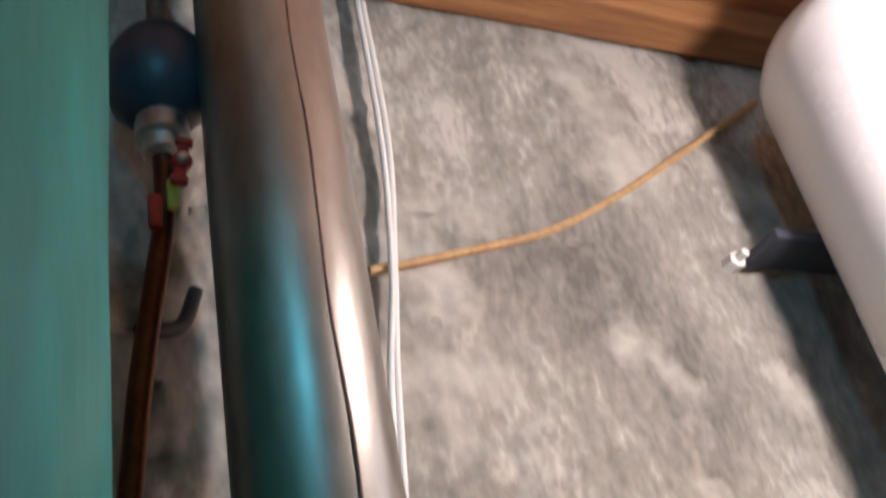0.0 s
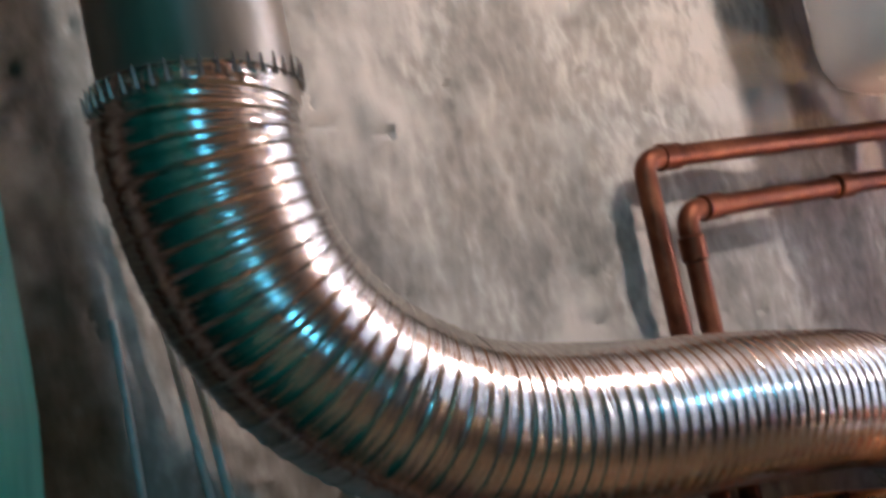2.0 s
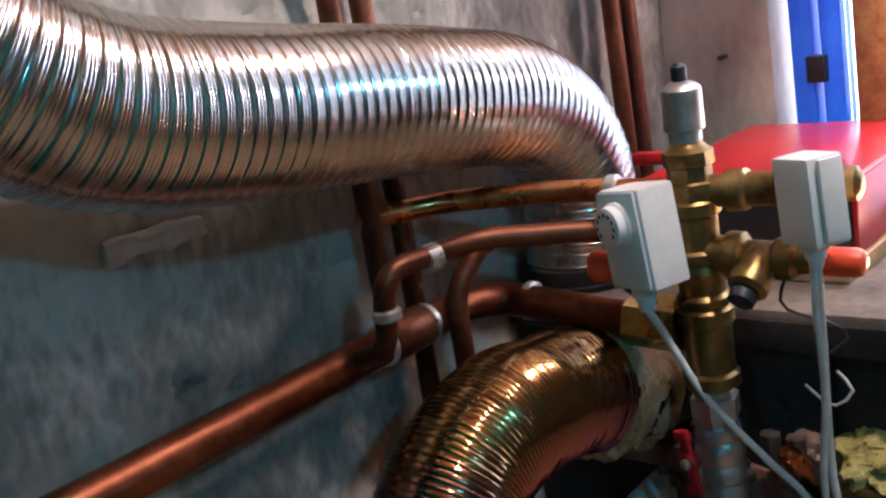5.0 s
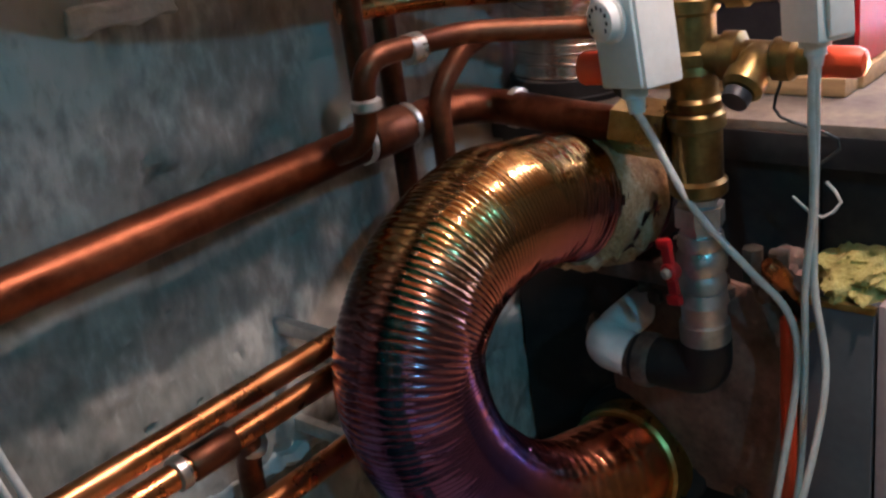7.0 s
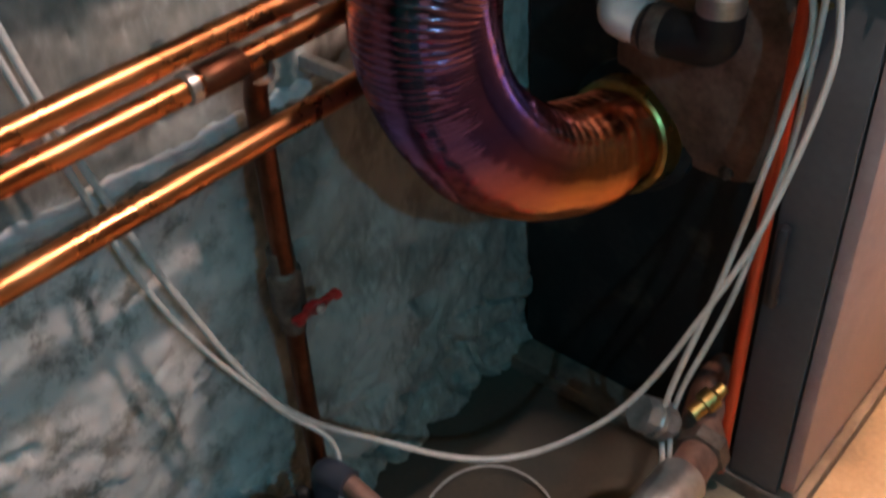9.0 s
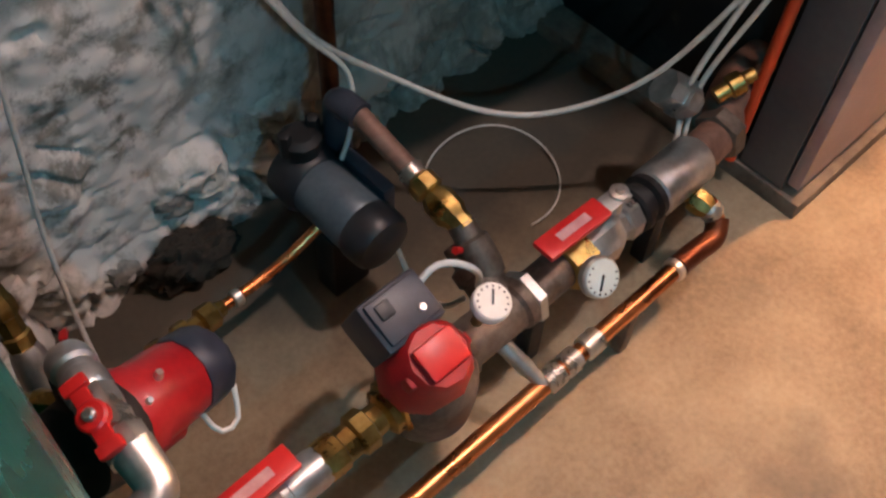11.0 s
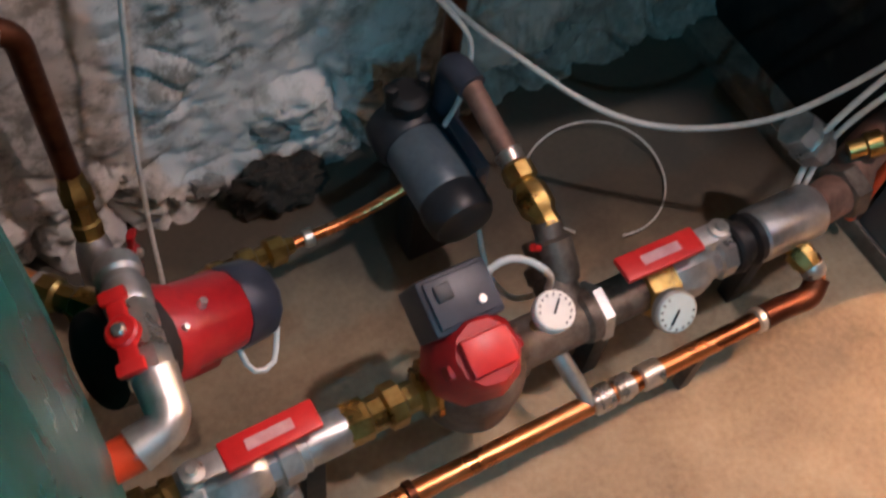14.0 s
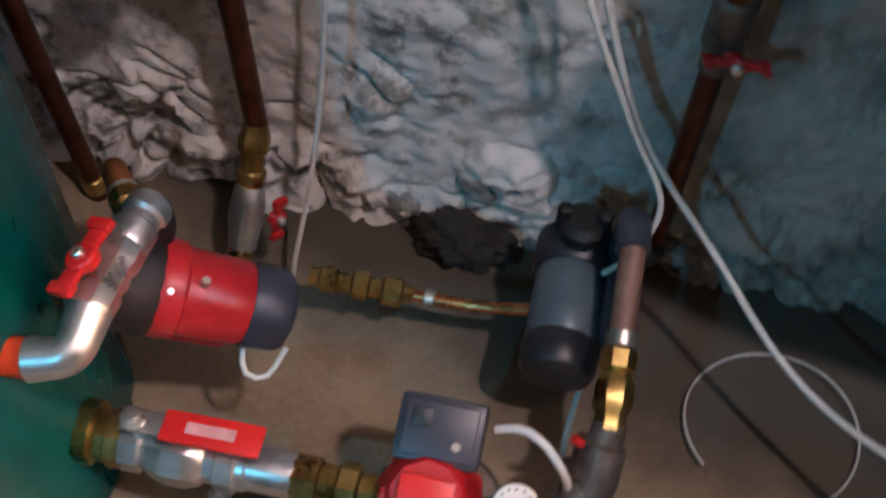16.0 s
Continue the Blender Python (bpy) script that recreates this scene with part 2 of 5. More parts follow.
RUBBER = surface("dark_hose", [(0.3, (0.012, 0.014, 0.016)), (0.7, (0.035, 0.038, 0.04))], 15, 0.5)
MORTAR = surface("white_mortar_dab", [(0.3, (0.4, 0.41, 0.4)), (0.7, (0.62, 0.62, 0.6))], 30, 0.85, 0, 0.6, 90)
YELLOW = surface("yellow_plastic", [(0.3, (0.5, 0.30, 0.03)), (0.7, (0.65, 0.42, 0.06))], 20, 0.5)

# copper-toned foil hose with tarnish bands running from gold through red to violet
m_, t_, b_ = material("heat_tinted_lit_foil", 0.16, 1.0)
co_ = t_.nodes.new("ShaderNodeTexCoord")
no_ = t_.nodes.new("ShaderNodeTexNoise")
no_.inputs["Scale"].default_value, no_.inputs["Detail"].default_value = 5.0, 3
se_ = t_.nodes.new("ShaderNodeSeparateXYZ")
ad_ = t_.nodes.new("ShaderNodeMath")
ad_.operation = "MULTIPLY_ADD"
ad_.inputs[1].default_value = 0.35
t_.links.new(co_.outputs["Object"], se_.inputs[0])
t_.links.new(co_.outputs["Object"], no_.inputs[0])
mr_ = t_.nodes.new("ShaderNodeMapRange")
mr_.inputs[1].default_value, mr_.inputs[2].default_value = 0.58, 1.0
mr_.inputs[3].default_value, mr_.inputs[4].default_value = -0.17, 0.83
t_.links.new(se_.outputs[2], mr_.inputs[0])
t_.links.new(no_.outputs[0], ad_.inputs[0]), t_.links.new(mr_.outputs[0], ad_.inputs[2])
ra_ = t_.nodes.new("ShaderNodeValToRGB")
for p_ in (0.2, 0.5, 0.75, 0.92):
    ra_.color_ramp.elements.new(p_)
# heat tints; the lowest two stops brightened to paint in glints at the bottom
for el_, (p_, c_) in zip(ra_.color_ramp.elements, [(0.0, (0.60, 0.24, 0.09)), (0.2, (0.55, 0.16, 0.13)), (0.45, (0.19, 0.10, 0.28)), (0.68, (0.24, 0.10, 0.17)), (0.86, (0.24, 0.11, 0.10)), (1.0, (0.34, 0.20, 0.08))]):
    el_.position, el_.color = p_, (*c_, 1)
t_.links.new(ad_.outputs[0], ra_.inputs[0]), t_.links.new(ra_.outputs[0], b_.inputs["Base Color"])
FOIL = m_

GLASS, t_, b_ = material("pane_glass", 0.05)
b_.inputs["Transmission Weight"].default_value, b_.inputs["IOR"].default_value = 1.0, 1.45
SKYCARD, t_, b_ = material("bright_overcast_sky", 1.0)
b_.inputs["Emission Color"].default_value = (0.8, 0.92, 1.0, 1)
b_.inputs["Emission Strength"].default_value = 5.0

# ---- mesh helpers ----


def mesh_ob(name, bm, mat, smooth=True):
    me = bpy.data.meshes.new(name)
    bmesh.ops.recalc_face_normals(bm, faces=bm.faces)
    bm.to_mesh(me)
    bm.free()
    for p in me.polygons:
        p.use_smooth = smooth
    if smooth:
        me.set_sharp_from_angle(angle=radians(38))
    if mat:
        me.materials.append(mat)
    return new(name, me)


def part(name, bm, mat, parent=None, label="", smooth=True):
    ob = mesh_ob(name, bm, mat, smooth)
    if parent:
        ob.parent = parent
    if label:
        tagged(ob, label)
    return ob


def thing(name, label, category, group="", kind=""):
    return tagged(new(name), label, category, group, kind)


def fine_path(pts, step=0.012):
    """Catmull-Rom through the points, resampled evenly."""
    p = [Vector(q) for q in pts]
    if len(p) == 2:
        out = p
    else:
        p = [p[0] * 2 - p[1]] + p + [p[-1] * 2 - p[-2]]
        out = []
        for i in range(1, len(p) - 2):
            a, b, c, d = p[i - 1:i + 3]
            n = max(3, int((c - b).length / 0.006))
            for k in range(n):
                u = k / n
                out.append(0.5 * ((2 * b) + (c - a) * u + (2 * a - 5 * b + 4 * c - d) * u * u + (3 * b - a - 3 * c + d) * u ** 3))
        out.append(p[-2])
    res, acc = [out[0]], 0.0
    total = sum((b - a).length for a, b in zip(out, out[1:]))
    n = max(1, round(total / step))
    want, k = total / n, 1
    for a, b in zip(out, out[1:]):
        seg = (b - a).length
        while acc + seg >= want * k - 1e-9 and k < n:
            res.append(a.lerp(b, (want * k - acc) / seg))
            k += 1
        acc += seg
    res.append(out[-1])
    return res


def sweep(path, radius, segs=16, cap=True, bm=None):
    """A tube along the path; radius is a number or a function of (index, distance)."""
    bm = bm or bmesh.new()
    rings, dist = [], 0.0
    side = None
    for i, p in enumerate(path):
        t = (path[min(i + 1, len(path) - 1)] - path[max(i - 1, 0)]).normalized()
        if side is None:
            side = t.orthogonal().normalized()
        side = (side - t * side.dot(t)).normalized()
        up = t.cross(side)
        if i:
            dist += (p - path[i - 1]).length
        r = radius(i, dist) if callable(radius) else radius
        rings.append([bm.verts.new(p + (side * math.cos(a) + up * math.sin(a)) * r) for a in (2 * math.pi * k / segs for k in range(segs))])
    for a, b in zip(rings, rings[1:]):
        for k in range(segs):
            bm.faces.new((a[k], a[(k + 1) % segs], b[(k + 1) % segs], b[k]))
    if cap:
        bm.faces.new(rings[0][::-1])
        bm.faces.new(rings[-1])
    return bm


def tube(pts, radius, segs=14, step=0.012, bm=None):
    return sweep(fine_path(pts, step), radius, segs, True, bm)


def pipe_run(pts, bend=0.025):
    """Straight runs joined by rounded corners."""
    p = [Vector(q) for q in pts]
    out = [p[0]]
    for a, b, c in zip(p, p[1:], p[2:]):
        d1, d2 = (a - b), (c - b)
        r = min(bend, d1.length * 0.45, d2.length * 0.45)
        s, e = b + d1.normalized() * r, b + d2.normalized() * r
        for k in range(7):
            u = k / 6
            out.append(s * (1 - u) ** 2 + b * 2 * u * (1 - u) + e * u * u)
    return out + [p[-1]]


def lathe(a, b, profile, segs=20, bm=None):
    """Turned solid along a-b; profile holds (fraction or distance along, radius), distances in metres from a."""
    a, b = Vector(a), Vector(b)
    t = (b - a).normalized()
    side = t.orthogonal().normalized()
    up = t.cross(side)
    bm = bm or bmesh.new()
    rings = []
    for d, r in profile:
        rings.append([bm.verts.new(a + t * d + (side * math.cos(q) + up * math.sin(q)) * max(r, 1e-4)) for q in (2 * math.pi * (k + 0.5) / segs for k in range(segs))])
    for x, y in zip(rings, rings[1:]):
        for k in range(segs):
            bm.faces.new((x[k], x[(k + 1) % segs], y[(k + 1) % segs], y[k]))
    bm.faces.new(rings[0][::-1])
    bm.faces.new(rings[-1])
    return bm


def block(lo, hi, bevel=0.003, m=None, bm=None, segs=2):
    bm2 = bmesh.new()
    lo, hi = Vector(lo), Vector(hi)
    bmesh.ops.create_cube(bm2, size=1.0, matrix=Matrix.Translation((lo + hi) / 2) @ Matrix.Diagonal((*(hi - lo), 1)))
    if bevel:
        bmesh.ops.bevel(bm2, geom=bm2.edges[:], offset=bevel, segments=segs, affect="EDGES", profile=0.6)
    if m is not None:
        bm2.transform(m)
    if bm is None:
        return bm2
    return merge(bm, bm2)


def merge(bm, other):
    me = bpy.data.meshes.new("tmp")
    other.to_mesh(me)
    other.free()
    bm.from_mesh(me)
    bpy.data.meshes.remove(me)
    return bm


def hexnut(a, b, r, ch=0.0015, bm=None):
    ln = (Vector(b) - Vector(a)).length
    return lathe(a, b, [(0, r - ch * 1.5), (ch, r), (ln - ch, r), (ln, r - ch * 1.5)], 6, bm)


def slab(name, lo, hi, label, category, mat, bevel=0.0):
    ob = mesh_ob(name, block(lo, hi, bevel), mat, False)
    return tagged(ob, label, category, kind="structure")


# ---- room ----
X0, X1, Y0, H = -1.2, 1.56, -2.7, 2.68


def rough_wall():
    """Hand-rendered wall with lumps and pits, broken into stony courses towards the floor."""
    nx, nz = 560, 460
    bm = bmesh.new()
    grid = []
    for j in range(nz + 1):
        row = []
        z = H * (j / nz) ** 1.5
        for i in range(nx + 1):
            x = X0 + (X1 + 0.02 - X0) * i / nx
            v = Vector((x, 0, z))
            d = 0.012 * noise.fractal(v * 3.1, 1.0, 2.0, 6) + 0.0050 * noise.fractal(Vector((x * 24, 0, z * 22)), 0.8, 2.1, 4) + 0.004 * noise.ridged_multi_fractal(v * 6, 1.0, 2.0, 4, 1.0, 2.0) - 0.004
            low = max(0.0, min(1.0, (0.24 + 0.22 * noise.noise(v * 5) - z) / 0.12))
            bend = noise.noise_vector(v * 7) * 0.05
            st = noise.voronoi(Vector(((x + bend.x * 1.6) * 10, 0, (z + bend.z * 1.6) * 14)))[0]
            gap = max(0.0, 1 - (st[1] - st[0]) * 5)
            d += low * (0.010 - 0.024 * gap * gap + 0.028 * noise.fractal(v * 11, 1, 2, 4))
            pit = noise.fractal(v * 31 + Vector((7, 3, 1)), 0.8, 2.0, 3)
            d -= 0.018 * max(0.0, pit - 0.56) * (1 + low)
            scar = noise.noise(Vector((x * 14 + z * 9, 4, z * 30 - x * 9)))
            d -= 0.03 * max(0.0, scar - 0.45)
            row.append(bm.verts.new((x, -max(-0.034, min(0.032, d)), z)))
        grid.append(row)
    for a, b in zip(grid, grid[1:]):
        for i in range(nx):
            bm.faces.new((a[i], a[i + 1], b[i + 1], b[i]))
    # back and sides give it thickness
    back = [bm.verts.new((x, 0.2, z)) for x, z in ((X0, 0), (X1 + 0.02, 0), (X1 + 0.02, H), (X0, H))]
    bm.faces.new(back)
    bm.faces.new([back[0], back[3]] + [grid[j][0] for j in range(nz, -1, -1)])
    bm.faces.new([back[2], back[1]] + [grid[j][nx] for j in range(nz + 1)])
    bm.faces.new([back[1], back[0]] + grid[0])
    bm.faces.new([back[3], back[2]] + grid[nz][::-1])
    return bm


wall_north = tagged(mesh_ob("wall_north", rough_wall(), CONCRETE), "rough grey cement-rendered wall with stains and crumbling base", "wall", kind="structure")


def floor_mesh():
    bm = bmesh.new()
    n = 110
    g = [[bm.verts.new((X0 + (X1 - X0) * i / n, Y0 + (0.03 - Y0) * j / n, 0.003 * noise.fractal(Vector((i * 0.1, j * 0.1, 0)), 1, 2, 4))) for i in range(n + 1)] for j in range(n + 1)]
    for a, b in zip(g, g[1:]):
        for i in range(n):
            bm.faces.new((a[i], a[i + 1], b[i + 1], b[i]))
    return bm


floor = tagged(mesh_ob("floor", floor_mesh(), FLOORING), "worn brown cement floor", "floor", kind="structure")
slab("wall_south", (X0 - 0.2, Y0 - 0.2, 0), (X1 + 0.2, Y0, H), "plain unseen wall kept dark to cut bounced light", "wall", DIMWALL)
# west wall, out of view, with an opening added to let light in
slab("wall_west", (X0 - 0.2, -1.4, 0), (X0, 0.2, H), "plain unseen wall kept dark to cut bounced light", "wall", DIMWALL)
slab("wall_west_end", (X0 - 0.2, Y0, 0), (X0, -2.4, H), "plain unseen wall kept dark to cut bounced light", "wall", DIMWALL)
slab("wall_west_lintel", (X0 - 0.2, -2.4, 2.1), (X0, -1.4, H), "plain unseen wall kept dark, above the added opening", "wall", DIMWALL)
# east wall with the window opening beside the corner
WY0, WY1, WZ0, WZ1 = -0.95, -0.185, 0.95, 1.98
slab("wall_east_corner", (X1, WY1, 0), (X1 + 0.2, 0.0, H), "stained beige plaster wall at the corner", "wall", PLASTER)
slab("wall_east", (X1, Y0, 0), (X1 + 0.2, WY0, H), "plain unseen wall kept dark to cut bounced light", "wall", DIMWALL)
slab("wall_east_sill", (X1, WY0, 0), (X1 + 0.2, WY1, WZ0), "plaster wall under the window", "wall", PLASTER)
slab("wall_east_lintel", (X1, WY0, WZ1), (X1 + 0.2, WY1, H), "plaster wall above the window", "wall", PLASTER)
backdrop = tagged(mesh_ob("backdrop", block((X1 + 0.9, -3.2, -0.4), (X1 + 0.92, 1.6, 3.6), 0), SKYCARD, False), "bright overcast daylight outside the window", "sky", kind="structure")


def ceiling_mesh():
    bm = block((X0, Y0, H), (X1, 0, H + 0.04), 0)
    y, k = Y0, 0
    while y < -0.01:
        w = min(0.14, -0.005 - y)
        block((X0, y + 0.003, H - 0.018), (X1, y + w - 0.003, H + 0.001), 0.003, bm=bm)
        y += 0.14
    block((X0, -0.085, H - 0.075), (X1, -0.012, H - 0.016), 0.006, bm=bm)
    return bm


tagged(mesh_ob("ceiling", ceiling_mesh(), WOOD, False), "brown stained plank ceiling with an edge batten", "ceiling", kind="structure")


def window():
    w = tagged(new("window_1"), "blue painted window with bright panes", "window", kind="structure")
    xf = X1 + 0.02
    for n, (a, b) in {"stile": (-0.240, -0.207), "stile ": (-0.285, -0.252), "stile  ": (-0.62, -0.57), "stile   ": (WY0 + 0.003, WY0 + 0.05)}.items():
        part("stile", block((xf, a, WZ0 + 0.003), (xf + 0.045, b, WZ1 - 0.003), 0.004), BLUE, w)
    part("rail", block((xf + 0.003, WY0 + 0.05, WZ0 + 0.003), (xf + 0.04, -0.207, WZ0 + 0.05), 0.004), BLUE, w)
    part("rail", block((xf + 0.003, WY0 + 0.05, WZ1 - 0.05), (xf + 0.04, -0.207, WZ1 - 0.003), 0.004), BLUE, w)
    for z in (1.19, 1.47, 1.72):
        part("latch", block((xf - 0.012, -0.262, z - 0.02), (xf + 0.01, -0.232, z + 0.02), 0.003), BLACKPLASTIC, w, "dark latch")
    for a, b in ((-0.57, -0.285), (WY0 + 0.05, -0.62)):
        pane = part("pane", block((xf + 0.018, a, WZ0 + 0.05), (xf + 0.022, b, WZ1 - 0.05), 0), GLASS, w, smooth=False)
        pane.visible_shadow = False
    part("brown_post", block((X1 - 0.05, -0.375, WZ0 + 0.055), (X1 - 0.004, -0.325, 2.3), 0.005), WOOD, w, "brown wooden post before the window")


window()
nail = tagged(mesh_ob("nail", tube([(X1, -0.105, 1.222), (X1 - 0.03, -0.115, 1.225), (X1 - 0.035, -0.13, 1.228)], 0.004, 8), IRON), "rusty bent nail in the plaster wall", "nail")

# sockets on cords, for the warm bulb and the three added fill lights
def hanging_bulb(at, label):
    x, y, z = at
    ob = thing("hanging_bulb", label, "lamp")
    part("cord", tube([(x, y, H - 0.02), (x, y, z + 0.12)], 0.003, 8), RUBBER, ob)
    part("socket", lathe((x, y, z + 0.125), (x, y, z + 0.065), [(0, 0.012), (0.01, 0.018), (0.055, 0.019), (0.06, 0.016)], 16), BLACKPLASTIC, ob)


hanging_bulb(WARM_AT, "lit warm bulb hanging from the ceiling on a cord")
hanging_bulb(PLASTER_FILL_AT, "unseen bulb added to brighten the corner plaster")
hanging_bulb(FLOOR_FILL_AT, "unseen orange bulb added to light the floor before the boiler")
hanging_bulb(COOL_FILL_AT, "unseen bulb added for the cool fill and cyan highlights")

# ---- flue and ducts ----


FX, FY = 0.273, -0.16
flue = thing("flue_pipe", "dull sheet-steel flue pipe with a lengthwise seam rising to the ceiling", "flue")
part("pipe", lathe((FX, FY, 1.62), (FX, FY, H - 0.02), [(0, 0.068), (0.004, 0.071), (0.5, 0.072), (H - 1.64, 0.071)], 40), FLUEMETAL, flue)
part("seam", tube([(FX + 0.008 + 0.002 * math.sin(k * 2.1), FY - 0.0718, 1.72 + k * 0.105) for k in range(9)], 0.0012, 6), RUST, flue, "rough folded seam")

duct = thing("flexible_duct", "shiny corrugated flexible steel duct curving down to the boiler", "duct")
D_PTS = [(FX - 0.004, FY, 1.645), (FX - 0.008, FY, 1.59), (0.285, FY, 1.50), (0.325, FY, 1.435), (0.385, FY, 1.385), (0.466, -0.155, 1.348), (0.60, -0.15, 1.322), (0.735, -0.14, 1.305), (0.87, -0.13, 1.284), (0.98, -0.12, 1.262), (1.075, -0.108, 1.215), (1.125, -0.1, 1.15), (1.135, -0.092, 1.085), (1.13, -0.09, 1.02)]
part("hose", sweep(fine_path(D_PTS, 0.00075), lambda i, d: 0.0729 + 0.00026 * math.sin(d * 2094) + 0.0018 * max(0.0, math.cos(d * 419)) ** 12, 60), STEELFLEX, duct)
bm = bmesh.new()
for k in range(44):
    a = 2 * math.pi * k / 44
    rr = 0.076 + 0.002 * random.random()
    h = 0.001 + 0.004 * random.random()
    lathe((FX - 0.004 + rr * math.cos(a), FY + rr * math.sin(a), 1.635), (FX - 0.004 + rr * math.cos(a) * 1.02, FY + rr * math.sin(a) * 1.02, 1.646 + h), [(0, 0.0026), (0.012 + h, 0.0006)], 5, bm)
part("cut_edge", bm, STEELFLEX, duct, "ragged cut edge of the hose")
part("collar", lathe((1.13, -0.09, 1.004), (1.13, -0.09, 1.03), [(0, 0.084), (0.006, 0.085), (0.007, 0.079), (0.026, 0.078)], 32), BLACKSTEEL, duct, "black collar on the boiler top")

foil = thing("foil_hose", "copper-toned heat-tinted corrugated hose bent into a C beside the boiler", "hose")
F_PTS = [(1.03, -0.215, 0.908), (0.96, -0.205, 0.93), (0.83, -0.203, 0.960), (0.722, -0.205, 0.948), (0.654, -0.207, 0.885), (0.657, -0.207, 0.795), (0.718, -0.206, 0.69), (0.815, -0.203, 0.605), (0.93, -0.2, 0.555), (1.045, -0.2, 0.535)]


def foil_radius(i, d):
    """Tight ripples, with slack creases where the hose is pulled straight near its upper end."""
    slack = max(0.0, 1 - d / 0.22)
    return 0.0712 + (1 - 0.6 * slack) * 0.0006 * math.sin(d * 1257) + slack * 0.0017 * math.sin(d * 300 + 1.5 * math.sin(d * 70)) + 0.0012 * math.sin(d * 31)


hose = sweep(fine_path(F_PTS, 0.00125), foil_radius, 52)
for v in hose.verts:
    v.co += Vector((0.5, 0.5, 1)) * 0.0028 * noise.fractal(v.co * 14, 1, 2, 3)
part("hose", hose, FOIL, foil)
wrap = sweep(fine_path([(1.02, -0.212, 0.910), (0.985, -0.207, 0.923), (0.935, -0.203, 0.938)], 0.004), lambda i, d: 0.0765 - 0.004 * max(0.0, d - 0.075) / 0.02, 48)
for v in wrap.verts:
    v.co += Vector((0.7, 0.3, 0.8)) * 0.017 * noise.fractal(v.co * 26, 0.9, 2.1, 5)
part("wrap", wrap, WRAP, foil, "crumbling tan wrap at the upper end")
part("clamp", lathe((1.005, -0.2, 0.54), (1.06, -0.2, 0.533), [(0, 0.075), (0.004, 0.079), (0.02, 0.08), (0.024, 0.076), (0.05, 0.083)], 32), BRASS, foil, "tarnished clamp at the lower end")

# ---- water heater ----
heater = thing("water_heater", "white enamel cylindrical water heater hung on the wall", "water heater")
HX, HY = 1.2, -0.255
part("body", lathe((HX, HY, 1.60), (HX, HY, 2.465), [(0, 0.10), (0.006, 0.16), (0.022, 0.188), (0.045, 0.199), (0.07, 0.202), (0.79, 0.202), (0.815, 0.198), (0.84, 0.185), (0.857, 0.15), (0.865, 0.08)], 64), ENAMEL, heater)
for z in (2.18,):
    part("bracket", block((1.0, -0.09, z - 0.008), (1.38, -0.012, z + 0.008), 0.003), DARKBOX, heater, "steel wall bracket")
    part("bolt", lathe((0.985, 0.0, z), (0.985, -0.04, z), [(0, 0.014), (0.022, 0.014), (0.024, 0.007), (0.04, 0.007)], 6), WHITE, heater)
for x in (1.27, 1.31):
    part("nipple", lathe((x - 0.05, -0.2 + (x - 1.27), 1.55), (x - 0.05, -0.2 + (x - 1.27), 1.61), [(0, 0.014), (0.02, 0.014), (0.021, 0.016), (0.06, 0.016)], 12), COPPER_OLD, heater)

# ---- teal tank ----
tank = thing("teal_tank", "tall cylindrical tank wrapped in glossy teal plastic film", "tank")


def tank_mesh():
    bm = bmesh.new()
    cx, cy, n, m = -0.36, -0.46, 120, 120
    rings = []
    for j in range(m + 1):
        z = 0.02 + 2.22 * j / m
        row = []
        for i in range(n):
            a = 2 * math.pi * i / n
            v = Vector((math.cos(a), math.sin(a), z * 0.55))
            r = 0.349 + 0.04 * min(0.45, max(0.0, z - 0.1)) + 0.095 * min(0.55, max(0.0, z - 0.9)) + 0.005 * noise.fractal(v * 2.6, 1, 2, 4) + 0.009 * abs(noise.noise(Vector((a * 8, z * 0.9, 2)))) + 0.004 * abs(noise.noise(Vector((a * 21, z * 2.4, 5))))
            if j > m - 8:
                r *= math.sqrt(max(0.02, 1 - ((j - m + 8) / 8) ** 2 * 0.8))
            row.append(bm.verts.new((cx + r * v.x, cy + r * v.y, z)))
        rings.append(row)
    for a, b in zip(rings, rings[1:]):
        for i in range(n):
            bm.faces.new((a[i], a[(i + 1) % n], b[(i + 1) % n], b[i]))
    bm.faces.new(rings[0][::-1]), bm.faces.new(rings[-1])
    return bm


part("film_wrap", tank_mesh(), TEAL, tank)
part("foot", lathe((-0.36, -0.46, 0), (-0.36, -0.46, 0.025), [(0, 0.33), (0.025, 0.33)], 48), BLACKSTEEL, tank)

# ---- boiler ----
boiler = thing("boiler", "sooty black steel boiler with a grey jacket panel and rusty flanges", "boiler")
BX = 1.07
part("body", block((BX, -0.428, 0.03), (1.54, -0.012, 0.98), 0.006), BLACKSTEEL, boiler)
part("top_plate", block((BX - 0.015, -0.545, 0.982), (1.55, -0.01, 1.002), 0.003), DUST, boiler, "dusty steel top plate")
part("top_edge", block((BX - 0.017, -0.545, 0.955), (BX - 0.006, -0.012, 0.990), 0.002), BLACKSTEEL, boiler)
part("front_body", block((BX + 0.01, -0.505, 0.83), (1.54, -0.43, 0.978), 0.004), BLACKSTEEL, boiler)
part("jacket", block((1.02, -0.508, 0.035), (1.545, -0.432, 0.818), 0.003), GREYPAINT, boiler, "dark grey jacket panel")
part("front_door", block((1.022, -0.532, 0.05), (1.545, -0.511, 0.825), 0.004), LITPAINT, boiler, "front door coloured pinkish grey as if lamplit")
part("base", block((1.015, -0.545, 0.0), (1.545, -0.02, 0.032), 0.004), DUST, boiler, "pale dusty base rail")
bm = bmesh.new()
